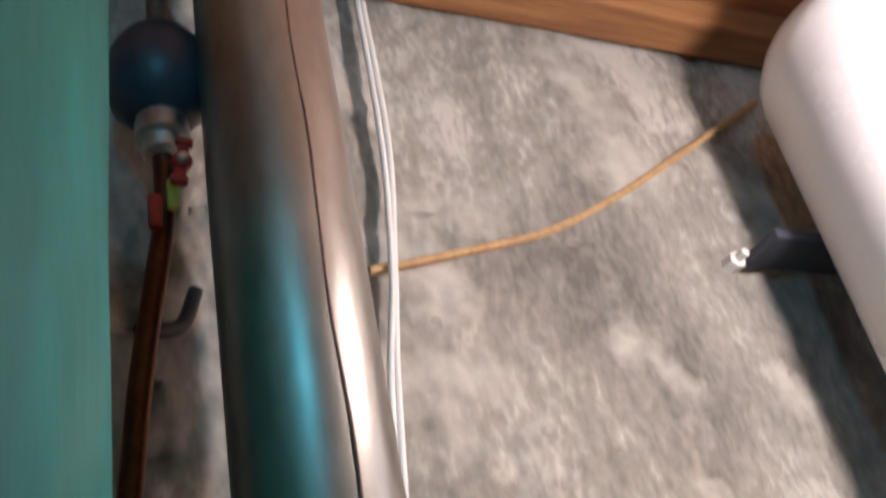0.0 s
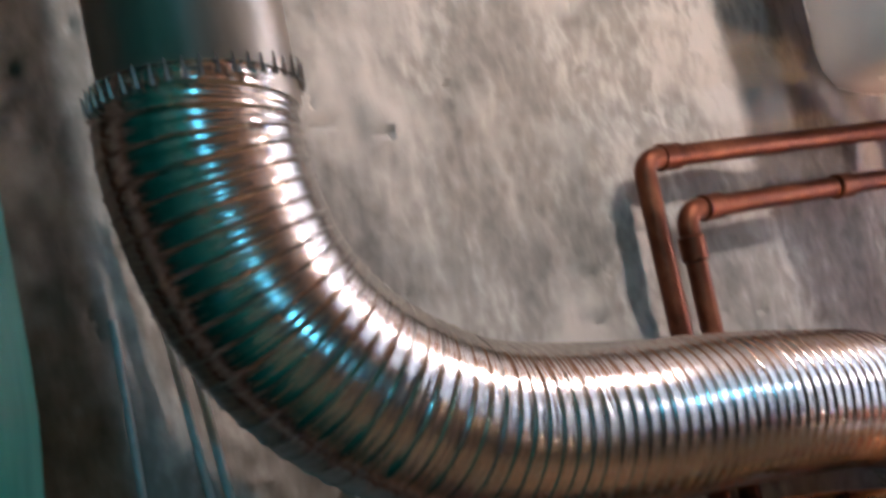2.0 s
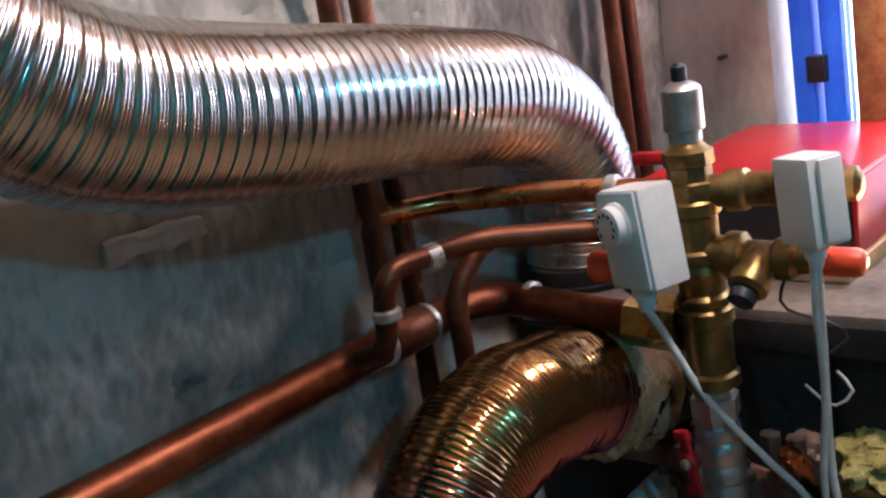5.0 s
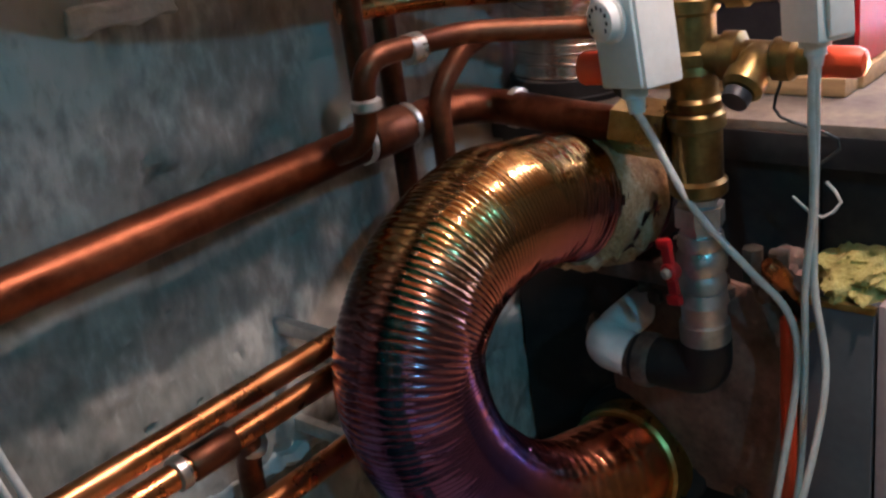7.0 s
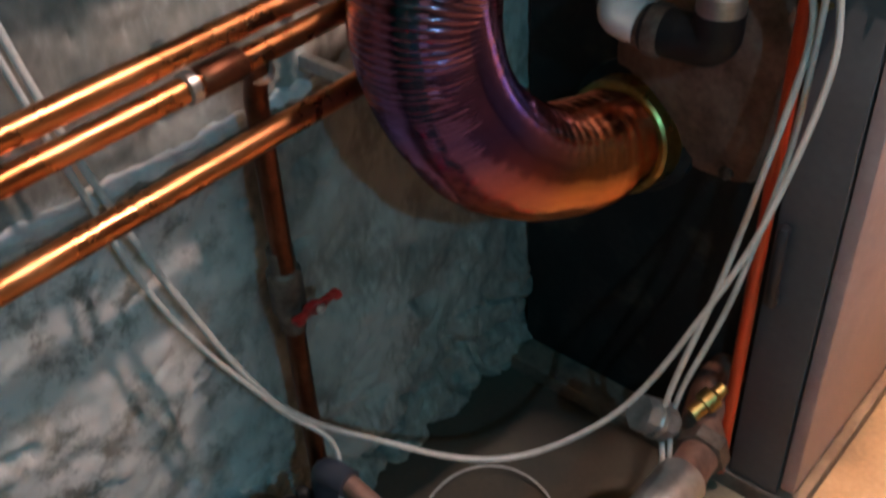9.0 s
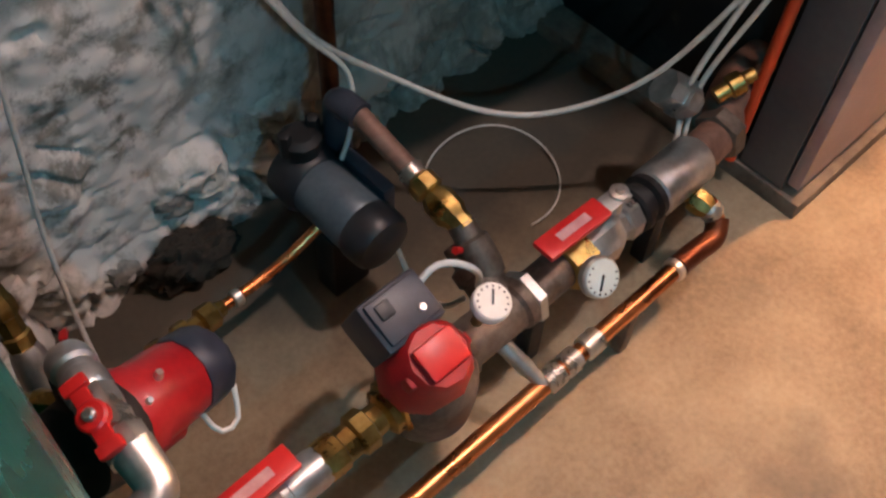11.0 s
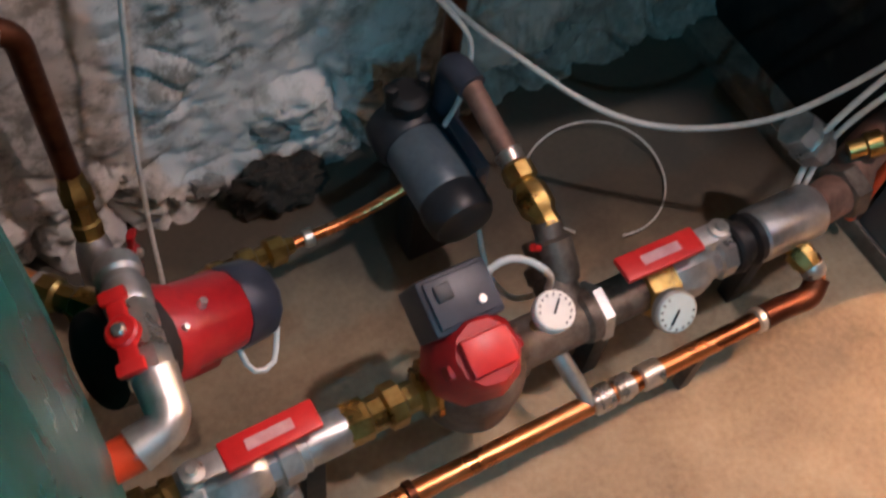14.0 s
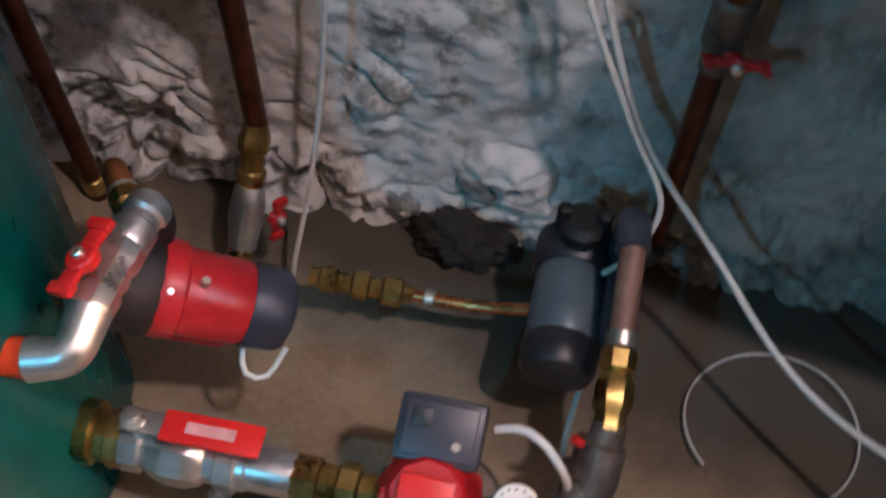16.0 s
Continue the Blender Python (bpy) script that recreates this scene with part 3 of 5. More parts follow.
bmesh.ops.create_icosphere(bm, subdivisions=5, radius=1.0)
for v in bm.verts:
    k = 1 + 0.25 * noise.fractal(v.co * 3.1, 1, 2, 5)
    v.co = Vector((1.12 + 0.10 * v.co.x * k, -0.475 + 0.05 * v.co.y * k, 0.832 + 0.035 * v.co.z * k))
part("insulation", bm, WOOL, boiler, "tuft of yellow mineral wool under the top")
part("jacket_edge", block((1.017, -0.51, 0.815), (1.025, -0.43, 0.823), 0.001), BRASS, boiler, "bright bent edge of the jacket")
cover_bm = lathe((BX - 0.001, -0.315, 0.655), (BX - 0.04, -0.315, 0.655), [(0, 0.150), (0.010, 0.150), (0.014, 0.140), (0.022, 0.118), (0.032, 0.085), (0.039, 0.03)], 40)
for v in cover_bm.verts:
    v.co += noise.noise_vector(v.co * 16) * 0.009
part("side_flange", cover_bm, RUST, boiler, "pinkish-brown rusty domed cast cover")
for k in range(9):
    a = 2 * math.pi * k / 9 + 0.3
    c = Vector((BX, -0.315 + 0.137 * math.cos(a), 0.655 + 0.137 * math.sin(a)))
    part("flange_bolt", hexnut(c + Vector((-0.004, 0, 0)), c + Vector((-0.026, 0.002, 0.001)), 0.010), IRON, boiler)
rg = random.Random(11)
for k in range(16):
    bm = bmesh.new()
    bmesh.ops.create_icosphere(bm, subdivisions=3, radius=1.0)
    c = Vector((BX - 0.004, rg.uniform(-0.42, -0.17), rg.uniform(0.775, 0.835))) if k < 10 else Vector((BX - 0.004, rg.uniform(-0.36, -0.15), rg.uniform(0.60, 0.70)))
    r, off = rg.uniform(0.010, 0.024), Vector((k * 2.7, 0, 0))
    for v in bm.verts:
        v.co = c + v.co * r * (1 + 0.5 * noise.fractal(v.co * 1.7 + off, 1, 2, 4))
    part("ash_crust", bm, RUST if k % 3 else IRON, boiler, "crusted rust and ash")
part("upper_lug", block((BX - 0.045, -0.31, 0.80), (BX, -0.17, 0.83), 0.006), RUST, boiler)
for y in (-0.20, -0.285, -0.37, -0.40):
    part("clamp_bolt", hexnut((BX - 0.03, y, 0.82), (BX - 0.03, y, 0.862), 0.012), IRON, boiler)
part("hose_ring", lathe((BX, -0.2, 0.535), (BX - 0.025, -0.2, 0.537), [(0, 0.095), (0.018, 0.095), (0.025, 0.085)], 32), BLACKSTEEL, boiler)
part("hose_stub", lathe((BX, -0.217, 0.902), (BX - 0.05, -0.214, 0.906), [(0, 0.066), (0.05, 0.062)], 32), BLACKSTEEL, boiler)
part("lever_knob", lathe((1.045, -0.425, 0.80), (1.0, -0.40, 0.868), [(0, 0.005), (0.04, 0.005), (0.042, 0.011), (0.07, 0.012), (0.078, 0.007)], 14), COPPER, boiler, "small copper-coloured lever end")
part("panel_screw", lathe((1.02, -0.445, 0.79), (0.99, -0.44, 0.795), [(0, 0.004), (0.018, 0.004), (0.019, 0.009), (0.03, 0.008)], 12), BRASS, boiler)

# red control box on a wooden frame on the boiler top
cover = thing("red_control_box", "red enamelled sheet-metal box with an open black end on the boiler", "control box")
RX0, RY0, RZ0 = 1.19, -0.43, 1.026
part("shell_top", block((RX0, RY0, RZ0 + 0.087), (1.52, -0.16, RZ0 + 0.094), 0.002), RED, cover)
part("shell_front", block((RX0, RY0, RZ0), (1.52, RY0 + 0.006, RZ0 + 0.087), 0.002), RED, cover)
part("shell_back", block((RX0, -0.166, RZ0), (1.52, -0.16, RZ0 + 0.087), 0.002), RED, cover)
part("inner_panel", block((RX0 + 0.006, RY0 + 0.007, RZ0 + 0.002), (RX0 + 0.012, -0.167, RZ0 + 0.086), 0.001), BLACKPLASTIC, cover, "black end panel")
part("switch", block((RX0 + 0.03, -0.36, RZ0 + 0.094), (RX0 + 0.07, -0.32, RZ0 + 0.103), 0.003), PALE, cover)
frame_wood = thing("wooden_frame", "raw wooden plank frame under the red box", "plank frame")
part("plank", block((1.15, -0.43, 1.003), (1.19, -0.15, 1.024), 0.003), RAWWOOD, frame_wood)
part("plank", block((1.19, -0.435, 1.003), (1.53, -0.395, 1.024), 0.003), RAWWOOD, frame_wood)
part("plank", block((1.19, -0.19, 1.003), (1.53, -0.15, 1.024), 0.003), RAWWOOD, frame_wood)

# ---- pipework on the wall ----


def copper_line(name, pts, r, mat, label, bend=0.03, group="copper pipes on the wall"):
    ob = thing(name, label, "pipe", group)
    part("tube", sweep(pipe_run(pts, bend), r, 16), mat, ob)
    return ob


def ring(parent, at, way, r, ln=0.012, mat=None, label=""):
    a = Vector(at) - Vector(way).normalized() * ln / 2
    b = a + Vector(way).normalized() * ln
    return part("joint", lathe(a, b, [(0, r - 0.001), (0.002, r + 0.002), (ln - 0.002, r + 0.002), (ln, r - 0.001)], 18), mat or SOLDER, parent, label)


PY = -0.1
UY = -0.042
up1 = copper_line("copper_pipe", [(0.808, UY, 1.08), (0.808, UY, 1.572), (1.262, UY - 0.02, 1.567)], 0.0125, COPPER_OLD, "tarnished copper pipe rising and turning along the wall", 0.022)
ring(up1, (0.848, UY, 1.5716), (1, 0, 0), 0.0135, 0.03, COPPER_OLD)
up2 = copper_line("copper_pipe", [(0.855, UY, 0.60), (0.855, UY, 1.508), (1.262, UY - 0.02, 1.504)], 0.0125, COPPER_OLD, "tarnished copper pipe rising and turning along the wall", 0.022)
ring(up2, (0.855, UY, 1.465), (0, 0, 1), 0.0135, 0.03, COPPER_OLD)
ring(up2, (0.895, UY - 0.002, 1.5076), (1, 0, 0), 0.0135, 0.03, COPPER_OLD)
ring(up2, (1.12, UY - 0.015, 1.505), (1, 0, 0), 0.0135, 0.03, COPPER_OLD)
for x, y, top in ((1.335, -0.055, 1.57), (1.378, -0.055, 1.9), (1.262, -0.06, 1.57)):
    p = copper_line("copper_pipe", [(x, y, 0.99 if x != 1.262 else 1.49), (x, y, top), (x - 0.03, -0.17, top + 0.02)] if top < 1.8 else [(x, y, 0.99), (x, y, top)], 0.013, COPPER_OLD, "tarnished vertical copper pipe in the corner", 0.02)
    ring(p, (x, y, 1.50), (0, 0, 1), 0.014, 0.03, COPPER_OLD)
v3 = copper_line("copper_pipe", [(0.86, PY, 0.66), (0.86, PY, 1.07), (0.90, PY - 0.01, 1.11), (0.93, PY - 0.02, 1.12)], 0.012, COPPER_OLD, "dark copper pipe behind the hose", 0.03)

big = copper_line("copper_main", [(-0.25, -0.075, 1.044), (0.90, -0.075, 1.041), (0.958, -0.09, 1.03), (0.965, -0.30, 1.012)], 0.0205, COPPER_MID, "thick copper main along the wall", 0.04)
ring(big, (0.762, -0.075, 1.042), (1, 0, 0), 0.0215, 0.010)
part("tee", lathe((0.768, -0.075, 1.042), (0.826, -0.075, 1.042), [(0, 0.023), (0.003, 0.0245), (0.055, 0.0245), (0.058, 0.023)], 18), COPPER_OLD, big, "dark tee")
ring(big, (0.832, -0.075, 1.042), (1, 0, 0), 0.0215, 0.010)
ring(big, (0.9645, -0.125, 1.0265), (0.03, -1, -0.08), 0.0215, 0.012)
part("adaptor", hexnut((0.966, -0.258, 1.016), (0.968, -0.32, 1.011), 0.031), BRASS, big, "brass threaded adaptor")

la = copper_line("copper_pipe", [(0.712, -0.085, 1.044), (0.712, -0.135, 1.062), (0.713, -0.145, 1.143), (0.84, -0.165, 1.141), (0.925, -0.255, 1.128), (0.965, -0.335, 1.12)], 0.0115, COPPER_OLD, "copper branch rising from the main to the riser", 0.03)
ring(la, (0.7125, -0.142, 1.10), (0, 0, 1), 0.013, 0.012)
ring(la, (0.775, -0.153, 1.139), (1, -0.15, 0), 0.013, 0.02)
lb = copper_line("copper_pipe", [(0.80, -0.03, 1.168), (0.885, -0.075, 1.167), (0.955, -0.2, 1.163), (0.968, -0.335, 1.160)], 0.0125, COPPER, "copper branch from the wall to the riser", 0.05)
ring(lb, (0.96, -0.26, 1.1625), (0.1, -1, 0), 0.014, 0.014)

p1 = copper_line("copper_pipe", [(-0.25, PY, 0.866), (0.76, PY, 0.869), (0.80, 0.01, 0.869)], 0.0125, COPPER, "bright copper pipe along the wall")
p2 = copper_line("copper_pipe", [(-0.25, PY, 0.829), (0.49, PY, 0.833), (0.76, PY, 0.835), (0.80, 0.01, 0.835)], 0.0125, COPPER, "bright copper pipe along the wall")
ring(p2, (0.452, PY, 0.833), (1, 0, 0), 0.014, 0.014)
part("tee", lathe((0.462, PY, 0.833), (0.512, PY, 0.833), [(0, 0.014), (0.002, 0.0155), (0.048, 0.0155), (0.05, 0.014)], 16), COPPER_OLD, p2)
p3 = copper_line("copper_pipe", [(-0.25, PY, 0.738), (0.80, PY, 0.749), (0.84, 0.01, 0.749)], 0.0135, COPPER, "bright copper pipe along the wall")
for px in (0.12, 0.66):
    for ob, z in ((p1, 0.866), (p2, 0.831), (p3, 0.744)):
        part("clip", block((px - 0.006, PY + 0.012, z - 0.008), (px + 0.006, 0.012, z + 0.008), 0.002), GALV, ob)


def lever(name, c, way, ln, parent, mat, wide=0.02, up=(0, 0, 1)):
    """A butterfly lever: hub, two wings with rounded ends and a screw."""
    c, w, u = Vector(c), Vector(way).normalized(), Vector(up).normalized()
    s = w.cross(u)
    bm = bmesh.new()
    m = Matrix((w, s, u)).transposed().to_4x4()
    m.translation = c
    lathe((0, 0, -0.006), (0, 0, 0.006), [(0, wide * 0.55), (0.002, wide * 0.6), (0.010, wide * 0.6), (0.012, wide * 0.5)], 16, bm)
    for q in (-1, 1):
        block((q * ln * 0.3 - ln * 0.2, -wide * 0.33, -0.003), (q * ln * 0.3 + ln * 0.2, wide * 0.33, 0.004), 0.002, bm=bm)
        block((q * ln * 0.42 - ln * 0.08, -wide * 0.5, -0.002), (q * ln * 0.42 + ln * 0.08, wide * 0.5, 0.007), 0.003, bm=bm)
    bm.transform(m)
    ob = part(name, bm, mat, parent)
    part("screw", lathe(c + u * 0.005, c + u * 0.012, [(0, 0.006), (0.005, 0.006), (0.007, 0.004)], 10), SOLDER, ob)
    return ob


drop = thing("drop_pipe", "dark copper drop pipe with a red-lever valve down to the pump", "pipe", "copper pipes on the wall")
part("tube", sweep(pipe_run([(0.49, PY, 0.833), (0.535, PY + 0.005, 0.829), (0.543, -0.07, 0.78), (0.545, -0.062, 0.30), (0.545, -0.065, 0.14)], 0.025), 0.0125, 16), COPPER_OLD, drop)
ring(drop, (0.543, -0.083, 0.805), (0, 0.4, -1), 0.0135, 0.012)
part("valve_body", lathe((0.545, -0.062, 0.58), (0.545, -0.062, 0.455), [(0, 0.013), (0.003, 0.016), (0.03, 0.016), (0.035, 0.0205), (0.09, 0.0205), (0.095, 0.016), (0.122, 0.016), (0.125, 0.013)], 14), IRON, drop)
lever("red_lever", (0.556, -0.095, 0.50), (1, -0.3, 0.35), 0.062, drop, RED, 0.02, (0.3, -1, 0))

# ---- riser by the boiler ----
riser = thing("brass_riser", "brass riser of stacked fittings with an air vent and side valves", "riser")
rx, ry = 0.97, -0.345


def turned(name, z0, z1, prof, mat, parent=None, segs=24, label="", dx=0.0):
    return part(name, lathe((rx + dx, ry, z0), (rx + dx, ry, z1), prof, segs), mat, parent or riser, label)


turned("vent_cap", 1.268, 1.288, [(0, 0.006), (0.004, 0.008), (0.016, 0.008), (0.02, 0.004)], BLACKPLASTIC, label="black vent cap")
turned("vent", 1.206, 1.27, [(0, 0.012), (0.004, 0.0165), (0.014, 0.0165), (0.016, 0.0205), (0.056, 0.0205), (0.06, 0.017), (0.064, 0.009)], GALV, label="nickel-plated automatic air vent")
turned("reducer", 1.148, 1.21, [(0, 0.022), (0.004, 0.027), (0.02, 0.027), (0.022, 0.023), (0.036, 0.023), (0.038, 0.026), (0.052, 0.026), (0.056, 0.02), (0.062, 0.015)], BRASS_DULL, segs=8)
turned("upper_tee", 1.082, 1.152, [(0, 0.024), (0.004, 0.0275), (0.014, 0.0275), (0.017, 0.0235), (0.05, 0.0235), (0.054, 0.028), (0.066, 0.028), (0.07, 0.024)], BRASS_DULL)
turned("middle_tee", 1.035, 1.084, [(0, 0.025), (0.004, 0.028), (0.012, 0.028), (0.016, 0.024), (0.036, 0.024), (0.04, 0.027), (0.049, 0.025)], BRASS_DULL)
turned("lower_tee", 0.945, 1.037, [(0, 0.026), (0.004, 0.030), (0.016, 0.030), (0.020, 0.026), (0.07, 0.026), (0.074, 0.030), (0.088, 0.030), (0.092, 0.026)], BRASS_DULL)
turned("nipple", 0.90, 0.947, [(0, 0.022), (0.01, 0.022), (0.012, 0.027), (0.034, 0.027), (0.036, 0.022), (0.047, 0.022)], GALV, segs=6)
turned("ball_valve", 0.835, 0.902, [(0, 0.022), (0.004, 0.0255), (0.016, 0.0255), (0.022, 0.023), (0.03, 0.027), (0.042, 0.027), (0.05, 0.023), (0.055, 0.0255), (0.067, 0.0235)], GALV, label="nickel-plated ball valve")
lever("red_lever", (rx - 0.035, ry + 0.018, 0.868), (0, 0.15, 1), 0.075, riser, RED, 0.018, (-1, 0.2, 0))
turned("union", 0.772, 0.836, [(0, 0.024), (0.004, 0.0275), (0.026, 0.0275), (0.028, 0.0245), (0.046, 0.0245), (0.05, 0.0275), (0.064, 0.025)], GALV)
part("black_elbow", sweep(pipe_run([(rx, ry, 0.776), (rx, ry, 0.735), (rx - 0.005, ry + 0.085, 0.735)], 0.034), 0.0285, 20), BLACKSTEEL, riser, "black iron elbow")
part("elbow_collar", lathe((rx - 0.004, ry + 0.06, 0.735), (rx - 0.005, ry + 0.1, 0.735), [(0, 0.030), (0.004, 0.032), (0.018, 0.032), (0.02, 0.026), (0.04, 0.026)], 20), IRON, riser)
part("white_elbow", sweep(pipe_run([(rx - 0.006, ry + 0.092, 0.737), (rx - 0.007, ry + 0.128, 0.742), (rx + 0.03, ry + 0.132, 0.748), (BX - 0.005, ry + 0.132, 0.75)], 0.034), lambda i, d: 0.0265 if d < 0.05 else 0.024, 24), WHITE, riser, "white-painted pipe elbow")
# side arms
part("upper_arm", lathe((rx + 0.004, ry - 0.015, 1.157), (rx + 0.02, ry - 0.165, 1.160), [(0, 0.017), (0.02, 0.017), (0.022, 0.022), (0.04, 0.022), (0.044, 0.018), (0.07, 0.018), (0.074, 0.0235), (0.1, 0.0235), (0.104, 0.019), (0.145, 0.017), (0.15, 0.009)], 10), BRASS_DULL, riser)
part("lower_arm", lathe((rx, ry - 0.015, 1.092), (rx + 0.006, ry - 0.125, 1.087), [(0, 0.02), (0.016, 0.02), (0.018, 0.025), (0.034, 0.025), (0.038, 0.017), (0.065, 0.017), (0.068, 0.021), (0.085, 0.021), (0.09, 0.015), (0.11, 0.012)], 10), BRASS_DULL, riser)
drain = part("drain_valve", lathe((rx + 0.001, ry - 0.07, 1.095), (rx - 0.045, ry - 0.066, 1.064), [(0, 0.014), (0.012, 0.017), (0.028, 0.017), (0.03, 0.02), (0.045, 0.02), (0.05, 0.015)], 16), BRASS_DULL, riser)
part("outlet_plug", lathe((rx - 0.042, ry - 0.066, 1.066), (rx - 0.052, ry - 0.065, 1.059), [(0, 0.014), (0.01, 0.013)], 16), BLACKPLASTIC, drain)
part("drain_cap", lathe((rx + 0.006, ry - 0.118, 1.087), (rx + 0.008, ry - 0.168, 1.086), [(0, 0.013), (0.004, 0.015), (0.040, 0.0145), (0.046, 0.012), (0.049, 0.006)], 14), ORANGERED, riser, "orange-red drain knob")
part("small_arm", lathe((rx - 0.005, ry + 0.02, 1.085), (rx - 0.02, ry + 0.075, 1.082), [(0, 0.014), (0.02, 0.014), (0.022, 0.018), (0.04, 0.018), (0.055, 0.012)], 12), BRASS_DULL, riser)
part("drain_cap", lathe((rx - 0.02, ry + 0.072, 1.082), (rx - 0.03, ry + 0.115, 1.081), [(0, 0.0155), (0.004, 0.018), (0.038, 0.0175), (0.042, 0.015)], 14), ORANGERED, riser, "orange-red drain knob")
part("small_outlet", lathe((rx - 0.012, ry + 0.055, 1.08), (rx - 0.04, ry + 0.06, 1.06), [(0, 0.012), (0.03, 0.0135), (0.034, 0.011)], 14), BLACKPLASTIC, riser)
part("vent_lever", block((rx + 0.03, ry + 0.03, 1.178), (rx + 0.045, ry + 0.085, 1.192), 0.005, Matrix.Identity(4)), RED, riser, "small dark red lever")
part("tail_wire", tube([(rx + 0.05, ry - 0.07, 1.06), (rx + 0.055, ry - 0.06, 1.02), (rx + 0.07, ry - 0.1, 1.0), (rx + 0.075, ry - 0.12, 0.985), (rx + 0.07, ry - 0.1, 0.965)], 0.0018, 6), RUBBER, riser)
part("tail_wire", tube([(rx + 0.06, ry - 0.075, 0.93), (rx + 0.055, ry - 0.105, 0.912), (rx + 0.06, ry - 0.125, 0.93), (rx + 0.06, ry - 0.11, 0.95)], 0.0018, 6), CABLE, riser)

# thermostats strapped to the riser
th = thing("pipe_thermostat", "white plastic pipe thermostat with a round dial, strapped to the riser", "thermostat")
TM = Matrix.Translation((0.920, -0.303, 1.122)) @ Matrix.Rotation(radians(-22), 4, "Z") @ Matrix.Rotation(radians(-7), 4, "X")
part("case", block((-0.012, -0.034, -0.052), (0.034, 0.034, 0.052), 0.005, TM), WHITE, th)
# face and gland carry the cool light's tint in their colour
part("face", block((-0.0165, -0.031, -0.05), (-0.0125, 0.032, 0.05), 0.003, TM), PALECYAN, th, "front face tinted pale blue for the cool light")
dm = lathe((-0.016, 0.0, 0.018), (-0.032, 0.0, 0.018), [(0, 0.023), (0.004, 0.0235), (0.006, 0.021), (0.015, 0.020), (0.016, 0.018)], 32)
dm.transform(TM)
dial = part("dial", dm, WHITE, th, "white dial with dark numerals as bars")
bm = bmesh.new()
for k in range(9):
    a = radians(-130 + k * 32)
    block((-0.0332, 0.0135 * math.sin(a) - 0.001, 0.018 + 0.0135 * math.cos(a) - 0.002), (-0.0322, 0.0135 * math.sin(a) + 0.001, 0.018 + 0.0135 * math.cos(a) + 0.002), 0, bm=bm)
bm.transform(TM)
part("marks", bm, BLACKPLASTIC, dial, "dark scale marks")
dm = lathe((0.002, 0.005, -0.05), (0.002, 0.005, -0.078), [(0, 0.013), (0.012, 0.013), (0.014, 0.010), (0.028, 0.008)], 16)
dm.transform(TM)
part("gland", dm, PALECYAN, th)
b2 = thing("sensor_box", "off-white plastic thermostat box strapped to the brass arm", "thermostat")
BM2 = Matrix.Translation((0.95, -0.475, 1.155)) @ Matrix.Rotation(radians(-30), 4, "Z") @ Matrix.Rotation(radians(-4), 4, "X")
part("case", block((-0.02, -0.026, -0.042), (0.02, 0.026, 0.042), 0.005, BM2), WHITE, b2)
part("cover", block((-0.012, -0.0325, -0.037), (0.014, -0.0265, 0.04), 0.003, BM2), WHITE, b2)
dm = lathe((0, 0.004, -0.04), (0, 0.004, -0.066), [(0, 0.014), (0.008, 0.014), (0.009, 0.010), (0.016, 0.010), (0.017, 0.008), (0.026, 0.006)], 16)
dm.transform(BM2)
part("gland", dm, WHITE, b2)

# ---- cables ----


def cable(label, pts, r=0.0042, mat=None, group="loose white cables"):
    ob = tagged(mesh_ob("cable", tube(pts, r, 10, 0.012), mat or CABLE), label, "cable", group)
    return ob


cable("white cable from the thermostat hanging down to the floor", [(0.922, -0.305, 1.045), (0.93, -0.315, 1.02), (0.945, -0.35, 0.94), (0.965, -0.40, 0.87), (0.98, -0.435, 0.82), (0.985, -0.442, 0.75), (0.97, -0.425, 0.60), (0.95, -0.40, 0.42), (0.90, -0.375, 0.24), (0.86, -0.40, 0.16), (0.82, -0.40, 0.11)])
cable("white cable from the sensor box hanging down to the floor", [(0.95, -0.472, 1.09), (0.958, -0.468, 1.04), (0.97, -0.465, 0.95), (0.975, -0.455, 0.86), (0.985, -0.45, 0.75), (0.99, -0.44, 0.60), (0.96, -0.415, 0.40), (0.91, -0.385, 0.24), (0.87, -0.405, 0.15), (0.83, -0.41, 0.105)], 0.0038)
SWOOP = [(0.953, -0.475, 1.09), (0.968, -0.468, 1.0), (0.98, -0.462, 0.86), (0.975, -0.475, 0.74), (0.93, -0.452, 0.56), (0.89, -0.41, 0.42), (0.84, -0.35, 0.272), (0.765, -0.28, 0.204), (0.69, -0.215, 0.201), (0.60, -0.14, 0.262), (0.49, -0.085, 0.386), (0.41, -0.055, 0.60), (0.355, -0.045, 0.80), (0.325, -0.04, 0.95), (0.29, -0.04, 1.2), (0.26, -0.035, 1.6)]
cable("white cable sagging from the boiler across to the wall", SWOOP, 0.0040)
cable("second white cable running down the wall to the grey pump", [(0.245, -0.035, 1.6), (0.275, -0.04, 1.2), (0.315, -0.045, 0.93), (0.345, -0.05, 0.78), (0.395, -0.06, 0.58), (0.48, -0.09, 0.395), (0.53, -0.12, 0.31), (0.515, -0.14, 0.24), (0.49, -0.15, 0.205)], 0.0035)
cable("white cable dropping down the wall to the red pump", [(0.215, -0.03, 1.5), (0.20, -0.04, 0.90), (0.175, -0.05, 0.55), (0.162, -0.05, 0.41), (0.145, -0.055, 0.27), (0.13, -0.09, 0.15), (0.12, -0.133, 0.077), (0.112, -0.15, 0.01)], 0.0032)
